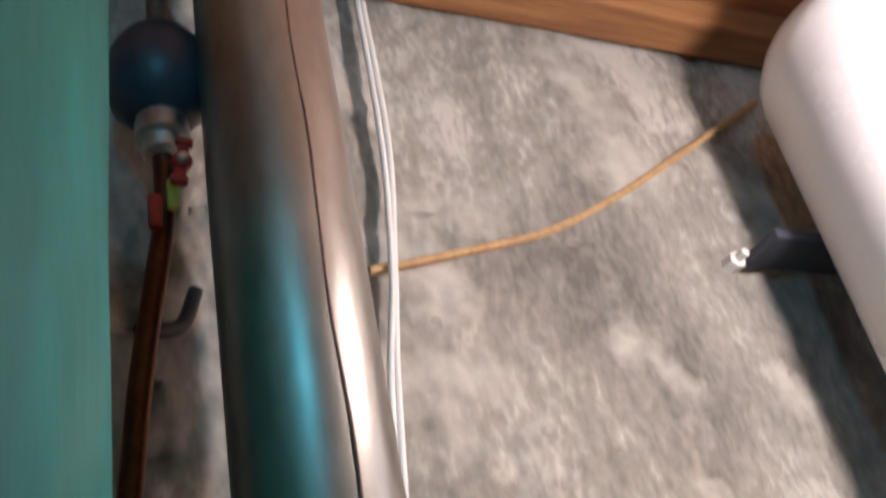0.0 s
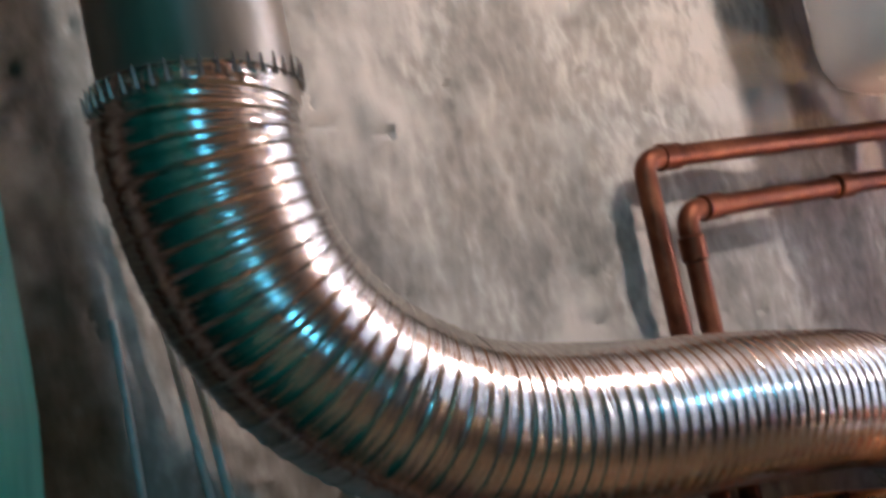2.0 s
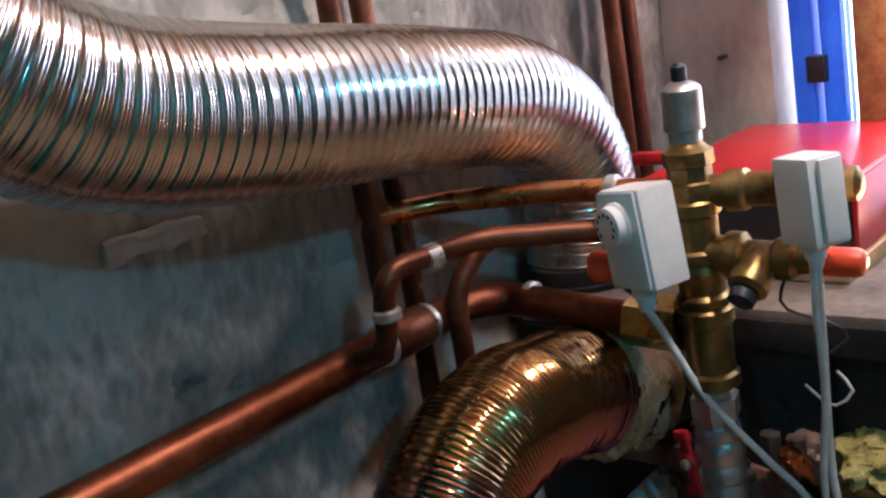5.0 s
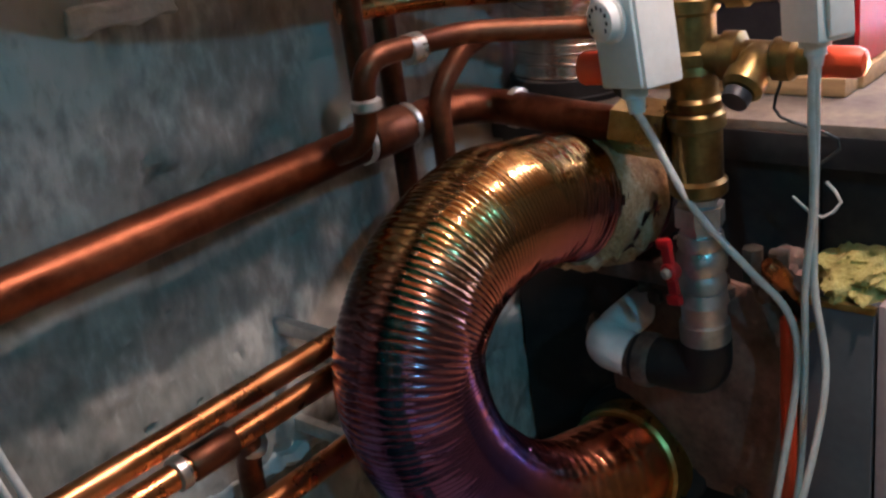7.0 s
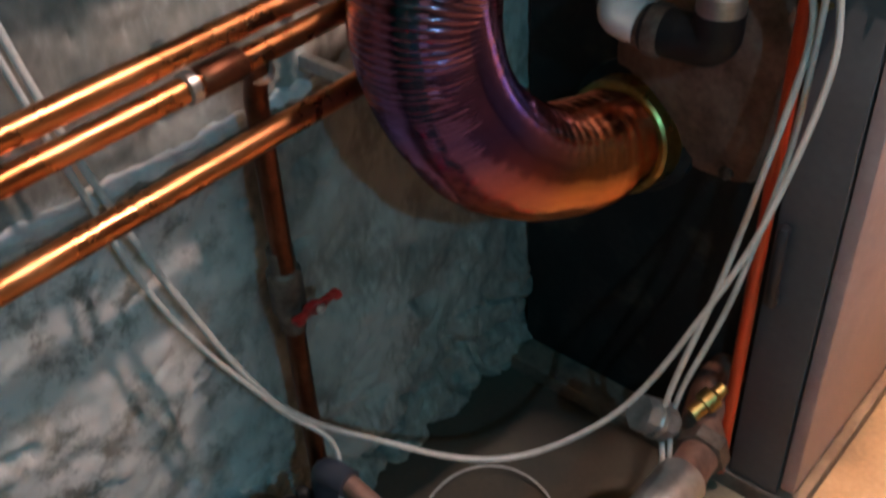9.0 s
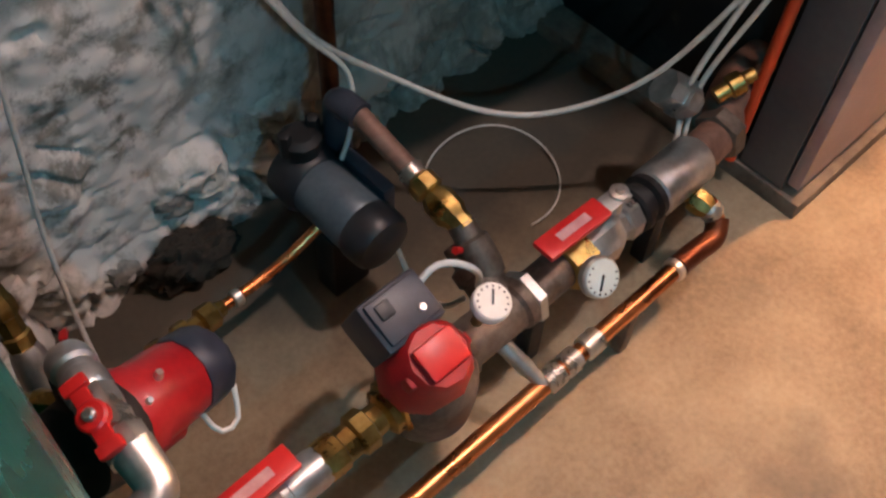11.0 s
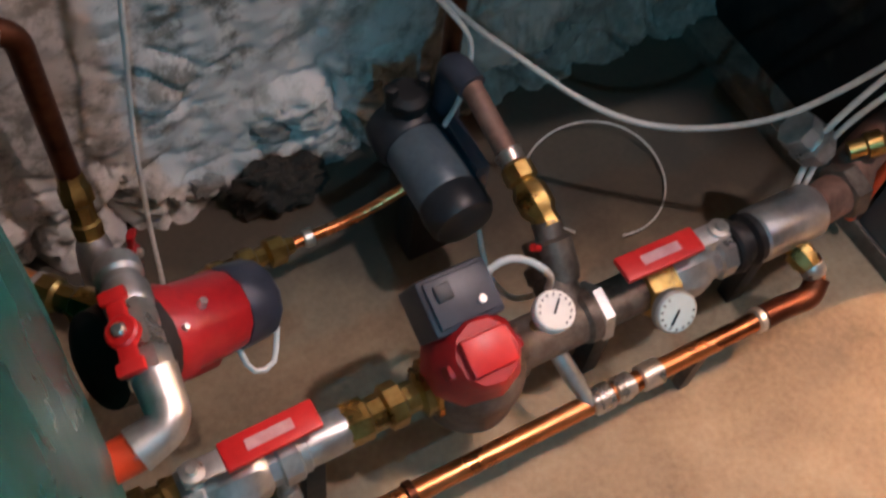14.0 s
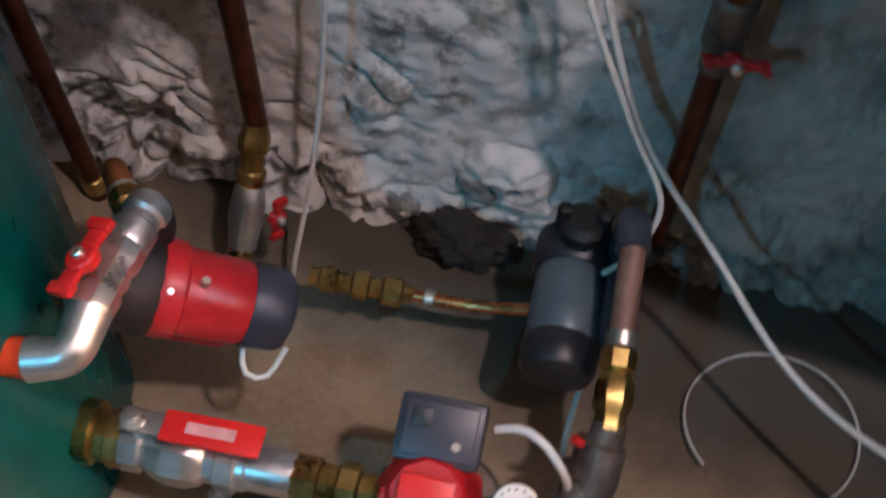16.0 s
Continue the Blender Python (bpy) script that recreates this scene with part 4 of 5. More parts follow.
for dx in (0, 0.008):
    cable("white cable clipped down the wall beside the flue", [(0.47 + dx, -0.022, 2.6), (0.463 + dx * 1.2, -0.024, 2.32), (0.445 + dx * 0.4, -0.022, 2.12), (0.415 + dx, -0.024, 1.95), (0.395 + dx, -0.022, 1.7), (0.40 + dx, -0.022, 1.3)], 0.0042, WHITE, "cables beside the flue")
cable("thin tan cable crossing the wall towards the water heater", [(0.42, -0.012, 2.125), (0.55, -0.008, 2.165), (0.686, -0.006, 2.21), (0.80, -0.01, 2.27), (0.919, -0.018, 2.345), (1.164, -0.02, 2.51)], 0.0055, RAWWOOD, "cables on the wall")
cable("thin grey wire loop lying on the floor", [(0.73 + 0.105 * math.cos(a), -0.20 + 0.10 * math.sin(a), 0.012 + 0.006 * math.sin(a * 2)) for a in (radians(-100 + 14 * k) for k in range(24))], 0.0015, CABLE, "wires on the floor")

# ---- gauge group in the gap beside the flue ----
vessel = thing("expansion_vessel", "small dark round vessel with red and yellow levers", "vessel")
part("ball", lathe((0.172, -0.10, 2.235), (0.172, -0.10, 2.375), [(0, 0.02), (0.008, 0.034), (0.03, 0.053), (0.06, 0.06), (0.085, 0.058), (0.115, 0.045), (0.132, 0.025), (0.14, 0.012)], 32), DARKBOX, vessel)
part("stem", tube([(0.172, -0.10, 2.375), (0.172, -0.10, 2.66)], 0.012, 14), IRON, vessel)
part("collar", lathe((0.172, -0.10, 2.19), (0.172, -0.10, 2.24), [(0, 0.016), (0.004, 0.022), (0.02, 0.022), (0.024, 0.03), (0.05, 0.028)], 16), GALV, vessel)
part("outlet", tube([(0.172, -0.10, 2.2), (0.168, -0.10, 2.10), (0.14, -0.09, 1.9), (0.12, -0.08, 1.6), (0.115, -0.075, 1.0)], 0.011, 14), COPPER_OLD, vessel)
lever("red_lever", (0.182, -0.135, 2.158), (0.15, 0, 1), 0.06, vessel, RED, 0.018, (0, -1, 0))
part("yellow_tag", block((0.168, -0.13, 2.105), (0.180, -0.122, 2.14), 0.003), YELLOW, vessel, "yellow lever")
part("red_tag", block((0.150, -0.125, 2.085), (0.164, -0.115, 2.125), 0.004), RED, vessel)
part("bracket", tube([(0.215, -0.02, 2.08), (0.195, -0.03, 2.03), (0.15, -0.05, 2.012)], 0.008, 10), BLACKSTEEL, vessel)

# mortar dab and rubble on the wall
bm = block((-0.055, -0.006, -0.0125), (0.055, 0.006, 0.0125), 0.003, segs=1)
bmesh.ops.subdivide_edges(bm, edges=bm.edges[:], cuts=7, use_grid_fill=True)
for v in bm.verts:
    v.co += noise.noise_vector(v.co * 45) * 0.005 + noise.noise_vector(v.co * 160) * 0.002
bm.transform(Matrix.Translation((0.563, -0.010, 1.218)) @ Matrix.Rotation(radians(1), 4, "Y"))
tagged(mesh_ob("mortar_dab", bm, MORTAR), "smear of whitish mortar on the cement wall", "mortar")


def lip_mesh():
    """Crumbling lower edge of the upper render coat."""
    bm, rings = bmesh.new(), []
    for k in range(261):
        x = 0.10 + 0.0026 * k
        r = []
        for q in range(10):
            a = 2 * math.pi * q / 10
            v = Vector((x, 0.014 * math.cos(a), 0.011 * math.sin(a)))
            n = noise.noise_vector(v * 60) * 0.006 + noise.noise_vector(Vector((x * 22, q, 0))) * 0.004
            r.append(bm.verts.new(Vector((x, -0.006, 0.713 + 0.006 * noise.noise(Vector((x * 9, 1, 0))))) + Vector((0, v.y, v.z)) * (0.75 + 0.5 * noise.noise(Vector((x * 17, 0, 3)))) + n))
        rings.append(r)
    for a, b in zip(rings, rings[1:]):
        for q in range(10):
            bm.faces.new((a[q], a[(q + 1) % 10], b[(q + 1) % 10], b[q]))
    bm.faces.new(rings[0][::-1]), bm.faces.new(rings[-1])
    return bm


tagged(mesh_ob("render_lip", lip_mesh(), MORTAR), "crumbling whitish edge of the upper render coat", "plaster edge", kind="structure")

# ---- pump group on the floor ----
MY, MZ = -0.434, 0.17


def along(x0, x1, prof, segs=20, y=MY, z=MZ):
    return lathe((x0, y, z), (x1, y, z), prof, segs)


def ball_valve_line(x0, parent):
    """Large ball valve with a flat red lever along the pipe."""
    body = part("valve_body", along(x0, x0 + 0.125, [(0, 0.027), (0.003, 0.031), (0.022, 0.031), (0.025, 0.026), (0.035, 0.032), (0.052, 0.036), (0.07, 0.036), (0.085, 0.031), (0.09, 0.026), (0.1, 0.026), (0.103, 0.031), (0.122, 0.031), (0.125, 0.027)], 8), GALV, parent, "nickel-plated ball valve body")
    return body


def flat_lever(hub, tip, parent):
    """Pressed-steel lever: stem, arm and a plastic-dipped grip with a worn print."""
    hub, tip = Vector(hub), Vector(tip)
    w = (tip - hub).normalized()
    s = w.cross(Vector((0, 0, 1))).normalized()
    u = s.cross(w)
    m = Matrix((w, s, u)).transposed().to_4x4()
    m.translation = hub
    ln = (tip - hub).length
    grip = part("red_grip", block((0.03, -0.0165, -0.002), (ln, 0.0165, 0.007), 0.004, m), REDPLASTIC, parent, "red plastic-dipped lever grip")
    part("print", block((ln * 0.42, -0.006, 0.0072), (ln * 0.8, 0.006, 0.0078), 0, m), PALE, grip, "worn pale lettering as a bar")
    part("arm", block((-0.012, -0.012, -0.001), (0.034, 0.012, 0.003), 0.001, m), GALV, parent)
    part("stem", lathe(hub - Vector((0, 0, 0.03)), hub + Vector((0, 0, 0.014)), [(0, 0.009), (0.028, 0.009), (0.029, 0.0125), (0.038, 0.0125), (0.039, 0.006), (0.044, 0.005)], 12), SOLDER, parent)


mani = thing("floor_manifold", "heavy steel pipe run with valves and brass unions", "pipe run")
part("tank_union", along(-0.035, 0.048, [(0, 0.026), (0.02, 0.026), (0.022, 0.034), (0.045, 0.034), (0.048, 0.028), (0.06, 0.028), (0.063, 0.032), (0.08, 0.03)], 8), BRASS, mani, "brass union at the tank")
ball_valve_line(0.04, mani)
flat_lever((0.06, MY + 0.004, 0.222), (0.192, MY + 0.006, 0.226), mani)
part("nipple", along(0.162, 0.222, [(0, 0.0265), (0.01, 0.0265), (0.012, 0.024), (0.05, 0.024), (0.06, 0.022)], 20), GALV, mani)
part("drain_cock", lathe((0.14, MY - 0.01, 0.155), (0.145, MY - 0.04, 0.115), [(0, 0.008), (0.02, 0.008), (0.022, 0.012), (0.04, 0.012), (0.05, 0.008)], 10), GALV, mani)
part("brass_union", along(0.215, 0.335, [(0, 0.021), (0.006, 0.024), (0.03, 0.024), (0.032, 0.02), (0.048, 0.02), (0.052, 0.026), (0.07, 0.026), (0.073, 0.018), (0.088, 0.018), (0.092, 0.029), (0.112, 0.029), (0.12, 0.022)], 8), BRASS, mani)
part("tee_pipe", along(0.41, 0.60, [(0, 0.026), (0.008, 0.031), (0.02, 0.031), (0.025, 0.029), (0.10, 0.029), (0.105, 0.033), (0.118, 0.033), (0.122, 0.0265), (0.19, 0.0265)], 22), IRON, mani, "brown iron tee")
part("nut", hexnut((0.528, MY, MZ), (0.543, MY, MZ), 0.036), GALV, mani)
part("side_outlet", lathe((0.50, MY, MZ), (0.513, MY + 0.10, MZ + 0.035), [(0, 0.026), (0.05, 0.026), (0.054, 0.030), (0.07, 0.030), (0.075, 0.022), (0.1, 0.022)], 18), IRON, mani)
ball_valve_line(0.60, mani)
flat_lever((0.69, MY + 0.002, 0.232), (0.553, MY + 0.002, 0.24), mani)
part("hex_coupling", hexnut((0.596, MY, MZ), (0.635, MY, MZ), 0.038), BRASS, mani)
part("black_ring", along(0.726, 0.768, [(0, 0.03), (0.004, 0.034), (0.012, 0.034), (0.016, 0.027), (0.026, 0.027), (0.03, 0.034), (0.042, 0.032)], 20), BLACKSTEEL, mani)
part("steel_coupling", along(0.766, 0.862, [(0, 0.032), (0.003, 0.035), (0.09, 0.035), (0.096, 0.031)], 28), GALV, mani)
part("end_elbow", sweep(pipe_run([(0.86, MY, MZ), (0.93, MY + 0.005, MZ), (0.955, MY + 0.03, MZ + 0.005), (1.02, MY + 0.05, MZ + 0.01), (BX, MY + 0.05, MZ + 0.01)], 0.04), 0.028, 18), RUST, mani, "rusty elbow into the boiler")
part("end_nut", hexnut((0.905, MY + 0.003, MZ), (0.932, MY + 0.005, MZ), 0.037), IRON, mani)
part("brass_branch", lathe((0.815, MY - 0.02, MZ - 0.012), (0.822, MY - 0.062, MZ - 0.022), [(0, 0.013), (0.014, 0.013), (0.016, 0.018), (0.032, 0.018), (0.043, 0.013)], 8), BRASS, mani)
part("top_union", lathe((0.905, -0.385, 0.20), (0.86, -0.345, 0.245), [(0, 0.02), (0.012, 0.02), (0.014, 0.03), (0.03, 0.03), (0.032, 0.023), (0.042, 0.023), (0.044, 0.028), (0.06, 0.026)], 8), GALV, mani)
part("brass_cock", lathe((0.93, -0.40, 0.21), (0.985, -0.42, 0.235), [(0, 0.012), (0.02, 0.012), (0.022, 0.017), (0.04, 0.017), (0.045, 0.01), (0.06, 0.009)], 10), BRASS, mani)
for x in (0.18, 0.56, 0.80):
    part("support", block((x - 0.012, MY - 0.012, 0.0), (x + 0.012, MY + 0.012, MZ - 0.024), 0.002), BLACKSTEEL, mani)
part("tap_stub", lathe((0.475, MY - 0.015, 0.155), (0.49, -0.505, 0.118), [(0, 0.011), (0.05, 0.011), (0.06, 0.009), (0.08, 0.009)], 10), GALV, mani)

# dial gauges
for nm, c, way, face in (("thermometer", (0.441, -0.455, 0.278), (-0.05, -0.30, 1), WHITE), ("pressure_gauge", (0.598, -0.482, 0.205), (-0.15, -0.85, 0.75), PALECYAN)):
    g = thing(nm, "round white dial thermometer on the pipe" if nm == "thermometer" else "round dial gauge with a pale face under the lever valve", "gauge")
    c, w = Vector(c), Vector(way).normalized()
    part("stem", lathe(c - w * 0.06, c, [(0, 0.007), (0.035, 0.007), (0.036, 0.012), (0.058, 0.012)], 12), BRASS, g)
    kk = 0.72 if nm == "thermometer" else 0.85
    part("case", lathe(c, c + w * 0.014, [(0, 0.022 * kk), (0.003, 0.0305 * kk), (0.012, 0.0305 * kk), (0.014, 0.0285 * kk)], 36), GALV if nm != "thermometer" else WHITE, g)
    part("face", lathe(c + w * 0.0142, c + w * 0.0155, [(0, 0.027 * kk), (0.0012, 0.0268 * kk)], 36), face, g, "pale dial face")
    sd = w.orthogonal().normalized()
    mm = Matrix((sd, w.cross(sd), w)).transposed().to_4x4()
    mm.translation = c + w * 0.0158
    part("needle", block((-0.004, -0.0012, 0), (0.018 * kk, 0.0012, 0.0012), 0, mm), BLACKPLASTIC, g)
    bm = bmesh.new()
    for k in range(11):
        q = radians(-120 + 24 * k)
        block((0.0215 * kk, -0.0009, 0), (0.0245 * kk, 0.0009, 0.0008), 0, mm @ Matrix.Rotation(q, 4, "Z"), bm)
    part("marks", bm, BLACKPLASTIC, g)

# front pump: upright red motor with a dark terminal box
pump1 = thing("circulation_pump", "red circulation pump with a dark terminal box in the pipe run", "pump", "circulation pumps")
part("volute", lathe((0.374, -0.434, 0.105), (0.374, -0.434, 0.2), [(0, 0.035), (0.01, 0.055), (0.06, 0.06), (0.08, 0.058), (0.095, 0.05)], 28), IRON, pump1, "dark cast volute")
for q in (-1, 1):
    part("flange_nut", hexnut((0.374 + q * 0.035, MY, MZ), (0.374 + q * 0.058, MY, MZ), 0.034), BRASS if q < 0 else IRON, pump1)
PM = Matrix.Translation((0.361, -0.432, 0.20)) @ Matrix.Rotation(radians(22), 4, "X")
bm = lathe((0, 0, -0.005), (0, 0, 0.088), [(0, 0.046), (0.006, 0.051), (0.055, 0.049), (0.062, 0.043), (0.08, 0.040), (0.088, 0.034)], 10)
bm.transform(PM)
part("motor", bm, RED, pump1)
part("raised_cover", block((-0.026, -0.02, 0.084), (0.026, 0.02, 0.094), 0.004, PM), REDPLASTIC, pump1, "raised red plastic cover")
part("rib", block((-0.044, -0.012, 0.03), (0.044, 0.004, 0.075), 0.006, PM), RED, pump1)
part("terminal_box", block((-0.04, 0.03, 0.0), (0.04, 0.092, 0.078), 0.006, PM), DARKBOX, pump1, "dark blue-grey terminal box")
part("box_lid", block((-0.034, 0.036, 0.0782), (0.034, 0.087, 0.083), 0.003, PM), DARKBOX, pump1)
part("lid_screw", lathe(PM @ Vector((0.018, 0.05, 0.083)), PM @ Vector((0.018, 0.05, 0.087)), [(0, 0.005), (0.004, 0.004)], 10), SOLDER, pump1)
part("lid_switch", block((-0.026, 0.062, 0.0832), (-0.008, 0.08, 0.087), 0.002, PM), BLACKPLASTIC, pump1)
cable("short white cable from the red pump's terminal box", [(0.41, -0.375, 0.255), (0.435, -0.375, 0.268), (0.46, -0.385, 0.262), (0.483, -0.40, 0.235), (0.49, -0.395, 0.18)], 0.0042, WHITE, "pump cables")

# rear-left pump lying along the wall
pump2 = thing("circulation_pump", "red circulation pump lying on its side with a black end cap", "pump", "circulation pumps")
A0, A1 = Vector((0.06, -0.338, 0.335)), Vector((0.19, -0.305, 0.272))
AW = (A1 - A0).normalized()


def on_axis(d, side=0.0, up=0.0):
    s = AW.cross(Vector((0, 0, 1))).normalized()
    return A0 + AW * d + s * side + s.cross(AW) * up


part("volute", lathe(on_axis(-0.05), on_axis(0.02), [(0, 0.03), (0.008, 0.046), (0.05, 0.05), (0.062, 0.047), (0.07, 0.042)], 28), BLACKSTEEL, pump2, "black cast volute")
part("motor", lathe(on_axis(0.012), on_axis(0.102), [(0, 0.047), (0.005, 0.049), (0.022, 0.048), (0.025, 0.0435), (0.085, 0.042), (0.09, 0.039)], 12), RED, pump2)
part("terminal_box", block((-0.03, -0.024, -0.06), (0.035, 0.024, -0.035), 0.005, Matrix.Translation(on_axis(0.06)) @ AW.to_track_quat("X", "Z").to_matrix().to_4x4()), RED, pump2)
part("end_cap", lathe(on_axis(0.1), on_axis(0.146), [(0, 0.042), (0.004, 0.0435), (0.034, 0.042), (0.04, 0.038), (0.046, 0.025)], 12), DARKBOX, pump2, "dark end cap")
part("cap_lug", block((-0.016, -0.014, -0.05), (0.016, 0.014, -0.03), 0.004, Matrix.Translation(on_axis(0.12)) @ AW.to_track_quat("X", "Z").to_matrix().to_4x4()), DARKBOX, pump2)
part("motor_screw", lathe(on_axis(0.05, 0.01, 0.040), on_axis(0.05, 0.011, 0.049), [(0, 0.005), (0.008, 0.004)], 10), SOLDER, pump2)
part("motor_screw", lathe(on_axis(0.02, 0.025, 0.038), on_axis(0.02, 0.028, 0.045), [(0, 0.004), (0.007, 0.003)], 10), SOLDER, pump2)
cable("loop of pale wire under the red pump", [on_axis(0.11, 0.02, -0.035), on_axis(0.118, 0.045, -0.055), on_axis(0.14, 0.05, -0.05), on_axis(0.15, 0.03, -0.02)], 0.003, WHITE, "pump cables")

supply = thing("galvanised_branch", "galvanised branch with red butterfly valve and elbow", "pipe")
part("upper_pipe", lathe((0.067, -0.284, 0.398), (0.063, -0.345, 0.408), [(0, 0.014), (0.004, 0.019), (0.010, 0.0215), (0.022, 0.0215), (0.026, 0.018), (0.034, 0.018), (0.038, 0.0215), (0.056, 0.0215), (0.062, 0.018)], 20), GALV, supply)
part("valve_body", lathe((0.063, -0.34, 0.407), (0.058, -0.412, 0.410), [(0, 0.019), (0.004, 0.0215), (0.02, 0.0215), (0.028, 0.019), (0.036, 0.021), (0.046, 0.019), (0.052, 0.022), (0.072, 0.0215)], 8), SOLDER, supply)
lever("red_lever", (0.05, -0.378, 0.440), (0.12, 1, 0.02), 0.078, supply, REDPLASTIC, 0.024, (-0.3, 0, 1))
part("elbow", sweep(pipe_run([(0.060, -0.405, 0.410), (0.058, -0.450, 0.40), (0.024, -0.457, 0.396)], 0.03), lambda i, d: 0.0182 if 0.010 < d < 0.058 else 0.0202, 22), GALV, supply)
part("red_pipe", lathe((0.028, -0.457, 0.396), (-0.03, -0.459, 0.392), [(0, 0.0175), (0.058, 0.0175)], 20), ORANGERED, supply, "red-primed pipe end")
part("down_leg", sweep(pipe_run([(0.067, -0.298, 0.398), (0.064, -0.296, 0.37), (0.056, -0.325, 0.345)], 0.02), 0.022, 16), BLACKSTEEL, supply)
part("brass_leg", lathe((-0.002, -0.236, 0.322), (0.050, -0.300, 0.330), [(0, 0.013), (0.004, 0.018), (0.020, 0.018), (0.024, 0.014), (0.040, 0.014), (0.044, 0.019), (0.066, 0.019), (0.082, 0.016)], 8), BRASS, supply)
part("solder_ring", lathe((-0.006, -0.231, 0.322), (0.0, -0.238, 0.322), [(0, 0.0135), (0.003, 0.0165), (0.009, 0.0165)], 16), SOLDER, supply)
part("copper_elbow", sweep(pipe_run([(-0.002, -0.236, 0.322), (-0.022, -0.212, 0.325), (-0.030, -0.20, 0.300), (-0.030, -0.195, 0.22)], 0.018), 0.0135, 16), COPPER, supply, "copper elbow")

vl = thing("wall_drop_left", "tarnished copper drop with brass fitting and red-lever valve at the wall", "pipe", "copper pipes on the wall")
part("tube", sweep(pipe_run([(-0.16, -0.052, 0.50), (0.02, -0.052, 0.478), (0.066, -0.052, 0.458), (0.066, -0.055, 0.20)], 0.026), 0.0135, 16), COPPER_OLD, vl)
ring(vl, (0.045, -0.052, 0.467), (1, 0, -0.3), 0.0145, 0.014)
part("brass_fitting", lathe((0.066, -0.055, 0.235), (0.062, -0.095, 0.16), [(0, 0.015), (0.012, 0.0165), (0.016, 0.019), (0.035, 0.019), (0.038, 0.015), (0.06, 0.015), (0.063, 0.018), (0.085, 0.017)], 8), BRASS, vl)
part("valve_body", lathe((0.062, -0.095, 0.165), (0.056, -0.14, 0.095), [(0, 0.017), (0.01, 0.02), (0.03, 0.0225), (0.05, 0.0225), (0.06, 0.02), (0.085, 0.018)], 10), GALV, vl)
lever("red_lever", (0.099, -0.118, 0.137), (0.1, 0.3, 1), 0.062, vl, RED, 0.02, (1, -0.5, 0.2))
part("brass_elbow", sweep(pipe_run([(0.056, -0.14, 0.098), (0.05, -0.16, 0.06), (0.03, -0.23, 0.06)], 0.025), 0.0165, 14), BRASS, vl)
vf = thing("wall_drop_far", "tarnished copper pipe standing against the wall", "pipe", "copper pipes on the wall")
part("tube", sweep(pipe_run([(-0.195, -0.05, 0.0), (-0.195, -0.05, 2.0)], 0.03), 0.0135, 16), COPPER_OLD, vf)
ring(vf, (-0.195, -0.05, 0.03), (0, 0, 1), 0.0145, 0.03, BRASS)
wv = thing("white_valve_cap", "white plastic valve head on the wall pipe", "valve")
part("cap", lathe((-0.02, -0.075, 0.50), (-0.03, -0.12, 0.53), [(0, 0.02), (0.004, 0.026), (0.04, 0.026), (0.048, 0.018)], 18), WHITE, wv)
part("bonnet", lathe((-0.01, -0.052, 0.485), (-0.02, -0.078, 0.502), [(0, 0.014), (0.03, 0.016)], 12), BRASS, wv)

# thin branch between the pumps
br = thing("brass_branch_line", "brass unions and thin copper tube between the pumps", "pipe")
BY, BZ = -0.166, 0.102
part("brass_union", lathe((0.155, BY - 0.012, BZ + 0.02), (0.278, BY, BZ), [(0, 0.012), (0.012, 0.012), (0.014, 0.016), (0.032, 0.016), (0.035, 0.012), (0.05, 0.012), (0.053, 0.0175), (0.07, 0.0175), (0.073, 0.012), (0.086, 0.012), (0.09, 0.0185), (0.11, 0.0185), (0.114, 0.012), (0.125, 0.01)], 8), BRASS, br)
part("ring", lathe((0.292, BY, BZ), (0.306, BY, BZ), [(0, 0.0085), (0.002, 0.0115), (0.012, 0.0115), (0.014, 0.0085)], 14), SOLDER, br)
part("tube", tube([(0.27, BY, BZ), (0.36, BY, BZ + 0.004), (0.445, BY, BZ + 0.03)], 0.0075, 12), COPPER, br)

# grey pump at the wall
gp = thing("grey_pump", "dark grey pump with a blue-grey motor sleeve against the wall", "pump", "circulation pumps")
PX, PZ = 0.459, 0.17
part("volute", lathe((PX, -0.085, PZ), (PX, -0.14, PZ), [(0, 0.034), (0.008, 0.047), (0.045, 0.049), (0.055, 0.043)], 26), BLACKPLASTIC, gp)
part("sleeve", lathe((PX, -0.138, PZ), (PX, -0.228, PZ), [(0, 0.039), (0.003, 0.041), (0.087, 0.041), (0.09, 0.039)], 28), GREYLABEL, gp, "blue-grey motor sleeve")
part("end_cap", lathe((PX, -0.227, PZ), (PX, -0.272, PZ), [(0, 0.041), (0.006, 0.043), (0.032, 0.042), (0.04, 0.037), (0.045, 0.022)], 24), BLACKPLASTIC, gp)
part("top_port", lathe((PX + 0.0, -0.11, PZ + 0.03), (PX + 0.0, -0.11, PZ + 0.075), [(0, 0.022), (0.016, 0.024), (0.02, 0.027), (0.038, 0.027), (0.045, 0.018)], 10), BLACKSTEEL, gp)
for q in (-1, 1):
    part("bolt", hexnut((PX + q * 0.022, -0.11, PZ + 0.05), (PX + q * 0.022, -0.108, PZ + 0.088), 0.009), BLACKSTEEL, gp)
part("side_box", block((PX + 0.036, -0.225, PZ - 0.034), (PX + 0.056, -0.135, PZ + 0.034), 0.006), DARKBOX, gp)
part("port_pipe", sweep(pipe_run([(PX, -0.1, PZ), (0.53, -0.09, PZ - 0.01), (0.545, -0.066, 0.15)], 0.02), 0.018, 14), BLACKSTEEL, gp)
part("foot", block((PX - 0.03, -0.2, 0.0), (PX + 0.03, -0.16, PZ - 0.045), 0.004), BLACKSTEEL, gp)
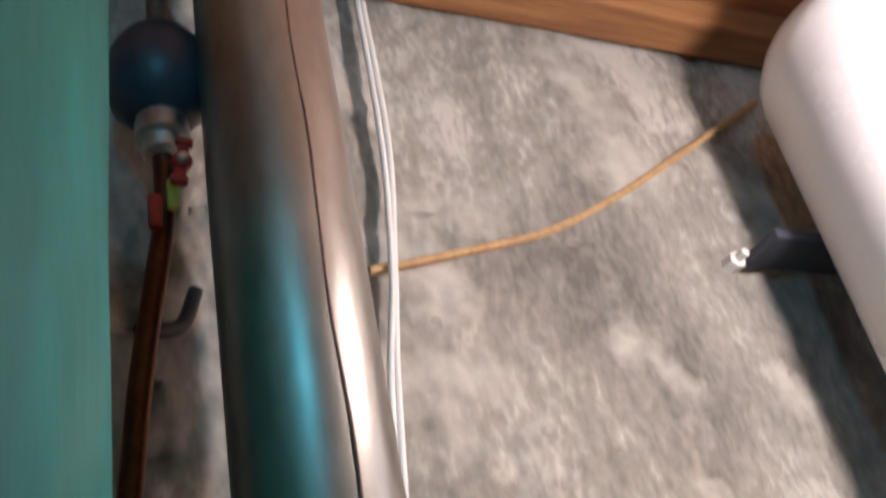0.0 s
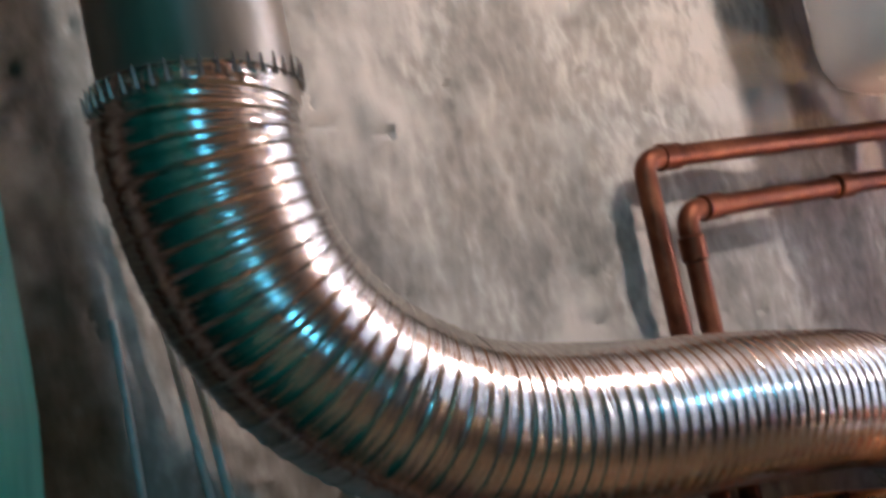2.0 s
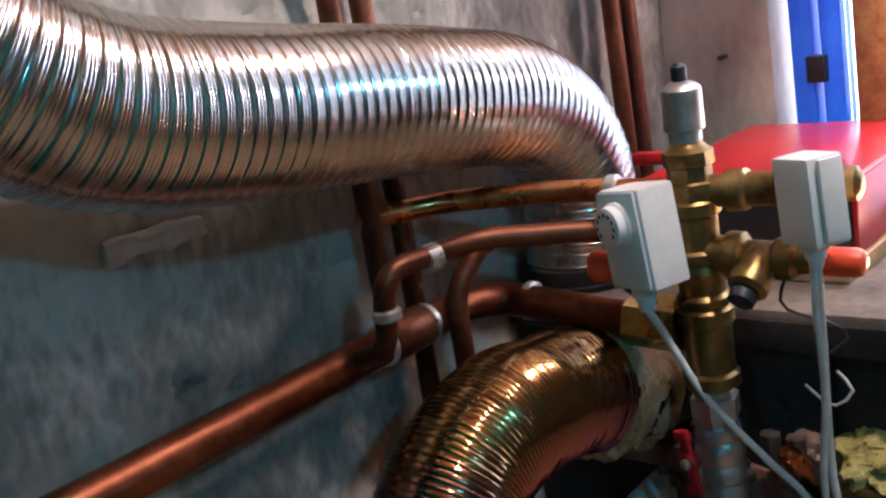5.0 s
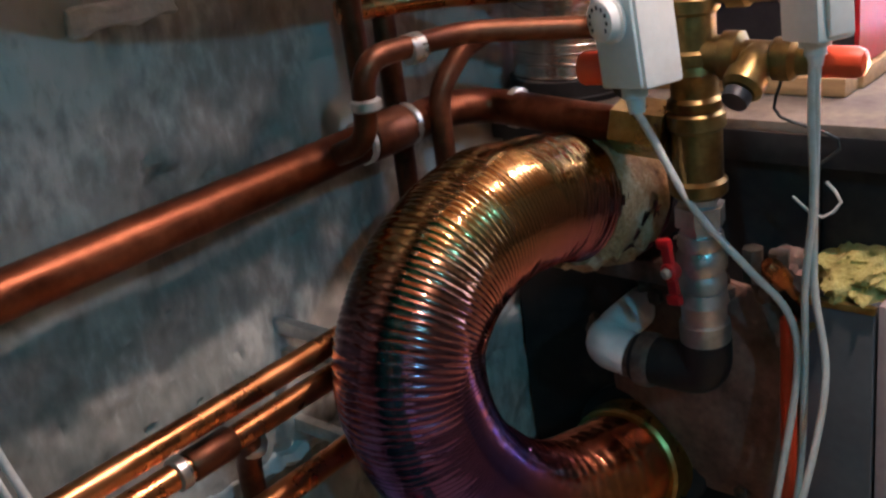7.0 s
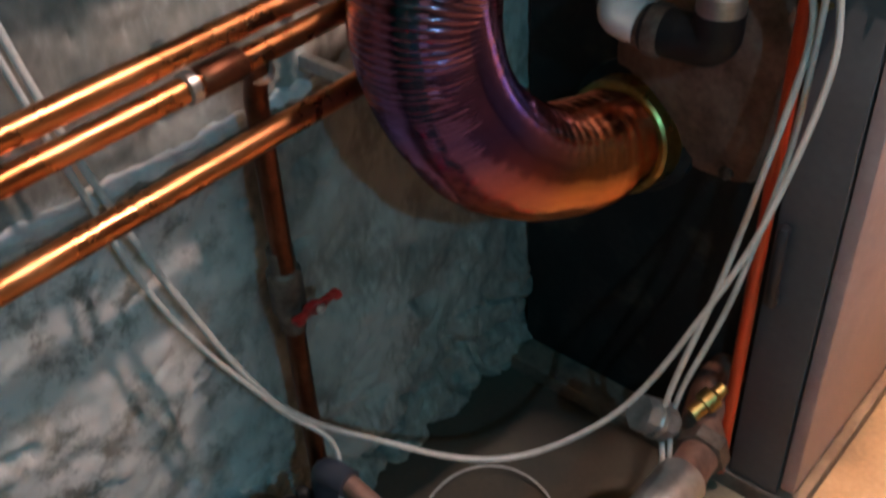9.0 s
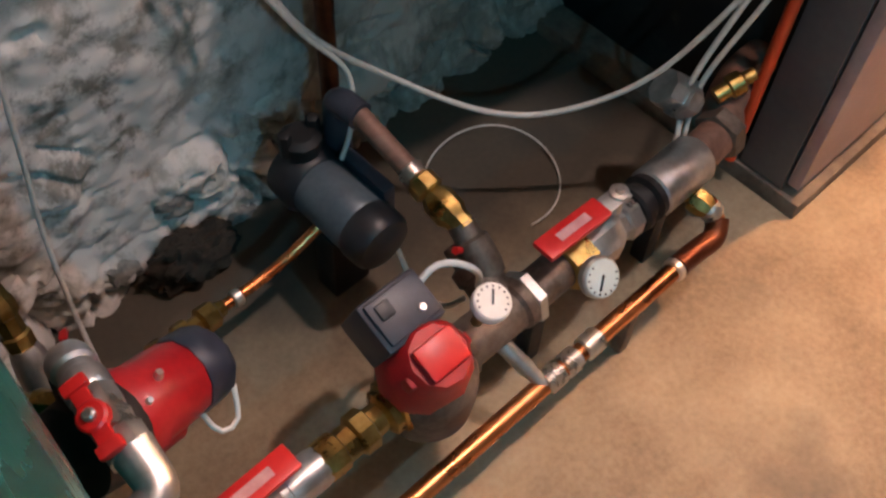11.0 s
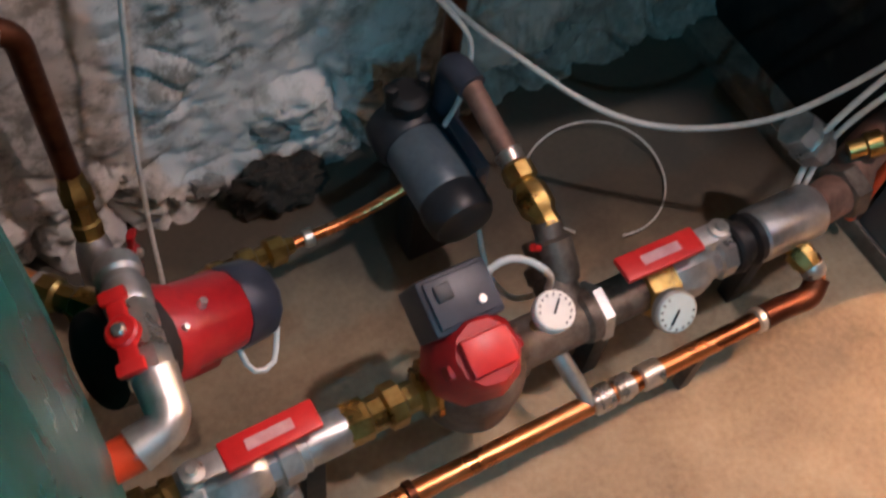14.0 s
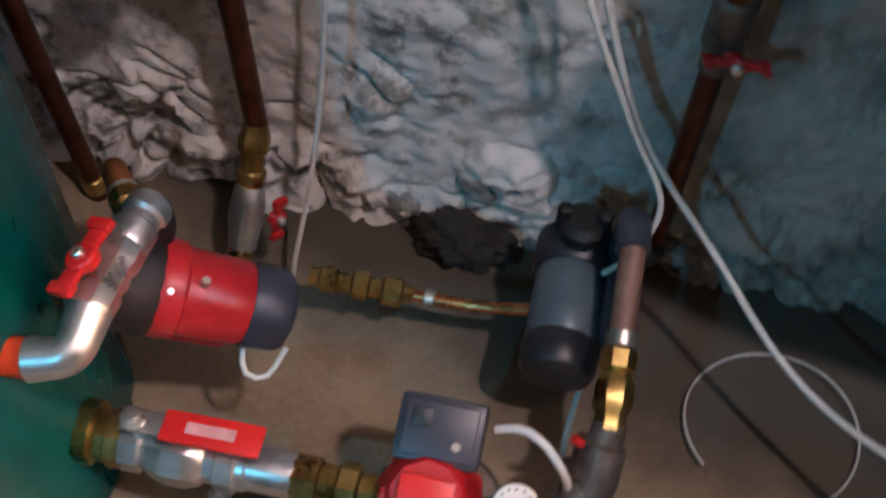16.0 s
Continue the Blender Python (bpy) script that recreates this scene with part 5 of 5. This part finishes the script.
cable("pale wire looping under the grey pump", [(0.49, -0.25, 0.13), (0.485, -0.30, 0.08), (0.49, -0.345, 0.09), (0.497, -0.37, 0.13)], 0.0035, CABLE, "pump cables")

by = thing("bypass_branch", "dark elbow, copper tube and brass valve joining the manifold", "pipe")
part("elbow", sweep(pipe_run([(0.512, -0.115, 0.16), (0.508, -0.125, 0.285), (0.511, -0.165, 0.283)], 0.022), 0.0185, 16), DARKBOX, by, "dark elbow")
part("tube", lathe((0.511, -0.155, 0.284), (0.515, -0.262, 0.252), [(0, 0.0135), (0.111, 0.0135)], 16), RUST, by)
part("ring", lathe((0.5148, -0.246, 0.2545), (0.515, -0.262, 0.252), [(0, 0.015), (0.003, 0.017), (0.016, 0.015)], 14), SOLDER, by)
part("brass_valve", lathe((0.515, -0.262, 0.252), (0.517, -0.345, 0.232), [(0, 0.015), (0.004, 0.0195), (0.022, 0.0195), (0.026, 0.015), (0.036, 0.021), (0.06, 0.021), (0.068, 0.016), (0.085, 0.016)], 8), BRASS, by)
part("lower_leg", lathe((0.517, -0.335, 0.234), (0.513, -0.395, 0.192), [(0, 0.0175), (0.02, 0.0175), (0.024, 0.023), (0.06, 0.023), (0.073, 0.02)], 16), IRON, by)
part("red_screw", lathe((0.497, -0.36, 0.225), (0.485, -0.36, 0.235), [(0, 0.004), (0.016, 0.005)], 8), REDPLASTIC, by)

# copper line along the floor
fl = thing("floor_copper_pipe", "bright copper pipe running just above the floor with soldered joints", "pipe")
FZ, FYY = 0.108, -0.513
part("tube", sweep(pipe_run([(-0.06, FYY, FZ), (0.775, FYY, FZ), (0.815, FYY - 0.005, FZ - 0.002), (0.838, FYY + 0.008, FZ + 0.012), (0.835, FYY + 0.03, FZ + 0.035), (0.822, -0.478, 0.148)], 0.018), 0.0125, 16), COPPER, fl)
for x, ln, mt in ((0.508, 0.03, SOLDER), (0.54, 0.026, SOLDER), (0.578, 0.03, SOLDER), (0.742, 0.012, SOLDER), (0.26, 0.012, COPPER_OLD)):
    ring(fl, (x, FYY, FZ), (1, 0, 0), 0.0142, ln, mt)
part("elbow", sweep(pipe_run([(0.75, FYY, FZ), (0.785, FYY, FZ), (0.822, FYY - 0.004, FZ), (0.84, FYY + 0.01, FZ + 0.014)], 0.016), 0.0155, 16), COPPER_OLD, fl, "dark elbow fittings")
part("solder_ring", lathe((0.8375, -0.498, 0.125), (0.834, -0.485, 0.138), [(0, 0.0145), (0.004, 0.0165), (0.015, 0.0165), (0.02, 0.0145)], 14), SOLDER, fl)
for x in (0.12, 0.66):
    part("support", block((x - 0.008, FYY - 0.008, 0.0), (x + 0.008, FYY + 0.008, FZ - 0.01), 0.002), IRON, fl)

rp = tagged(mesh_ob("red_riser_pipe", tube([(1.0, -0.425, 0.05), (1.003, -0.424, 0.45), (1.006, -0.424, 0.80)], 0.009, 12), ORANGERED), "thin red-painted pipe standing beside the boiler jacket", "pipe")
bh = tagged(mesh_ob("black_handle", tube([(1.012, -0.447, 0.50), (0.998, -0.45, 0.495), (0.998, -0.452, 0.40), (1.012, -0.449, 0.395)], 0.008, 10), BLACKPLASTIC), "black handle on the grey jacket panel", "handle")

# dark mound and broken stones at the foot of the wall
bm = bmesh.new()
bmesh.ops.create_icosphere(bm, subdivisions=5, radius=1.0)
for v in bm.verts:
    k = 1 + 0.35 * noise.fractal(v.co * 2.5, 1, 2, 5)
    v.co = Vector((0.316 + 0.062 * v.co.x * k, -0.035 + 0.03 * v.co.y * k, 0.03 + 0.05 * v.co.z * k))
tagged(mesh_ob("dark_mound", bm, DARKLUMP), "dark lumpy mound at the foot of the wall", "earth")
rs = random.Random(5)
for k in range(18):
    bm = bmesh.new()
    bmesh.ops.create_icosphere(bm, subdivisions=3, radius=1.0)
    x, sx = rs.uniform(0.1, 0.75), rs.uniform(0.012, 0.032)
    off = Vector((k * 3.1, 0, 0))
    sz, sy, z = sx * rs.uniform(0.5, 0.8), sx * rs.uniform(0.5, 0.7), rs.uniform(0.0, 0.13)
    for v in bm.verts:
        q = 1 + 0.4 * noise.fractal(v.co * 1.8 + off, 1, 2, 4)
        v.co = Vector((x + sx * v.co.x * q, 0.004 + sy * v.co.y * q, max(z, sz * 0.6) + sz * v.co.z * q))
    tagged(mesh_ob("wall_stone", bm, STONE), "broken grey stone at the crumbling wall base", "stone", "stones in the wall base")
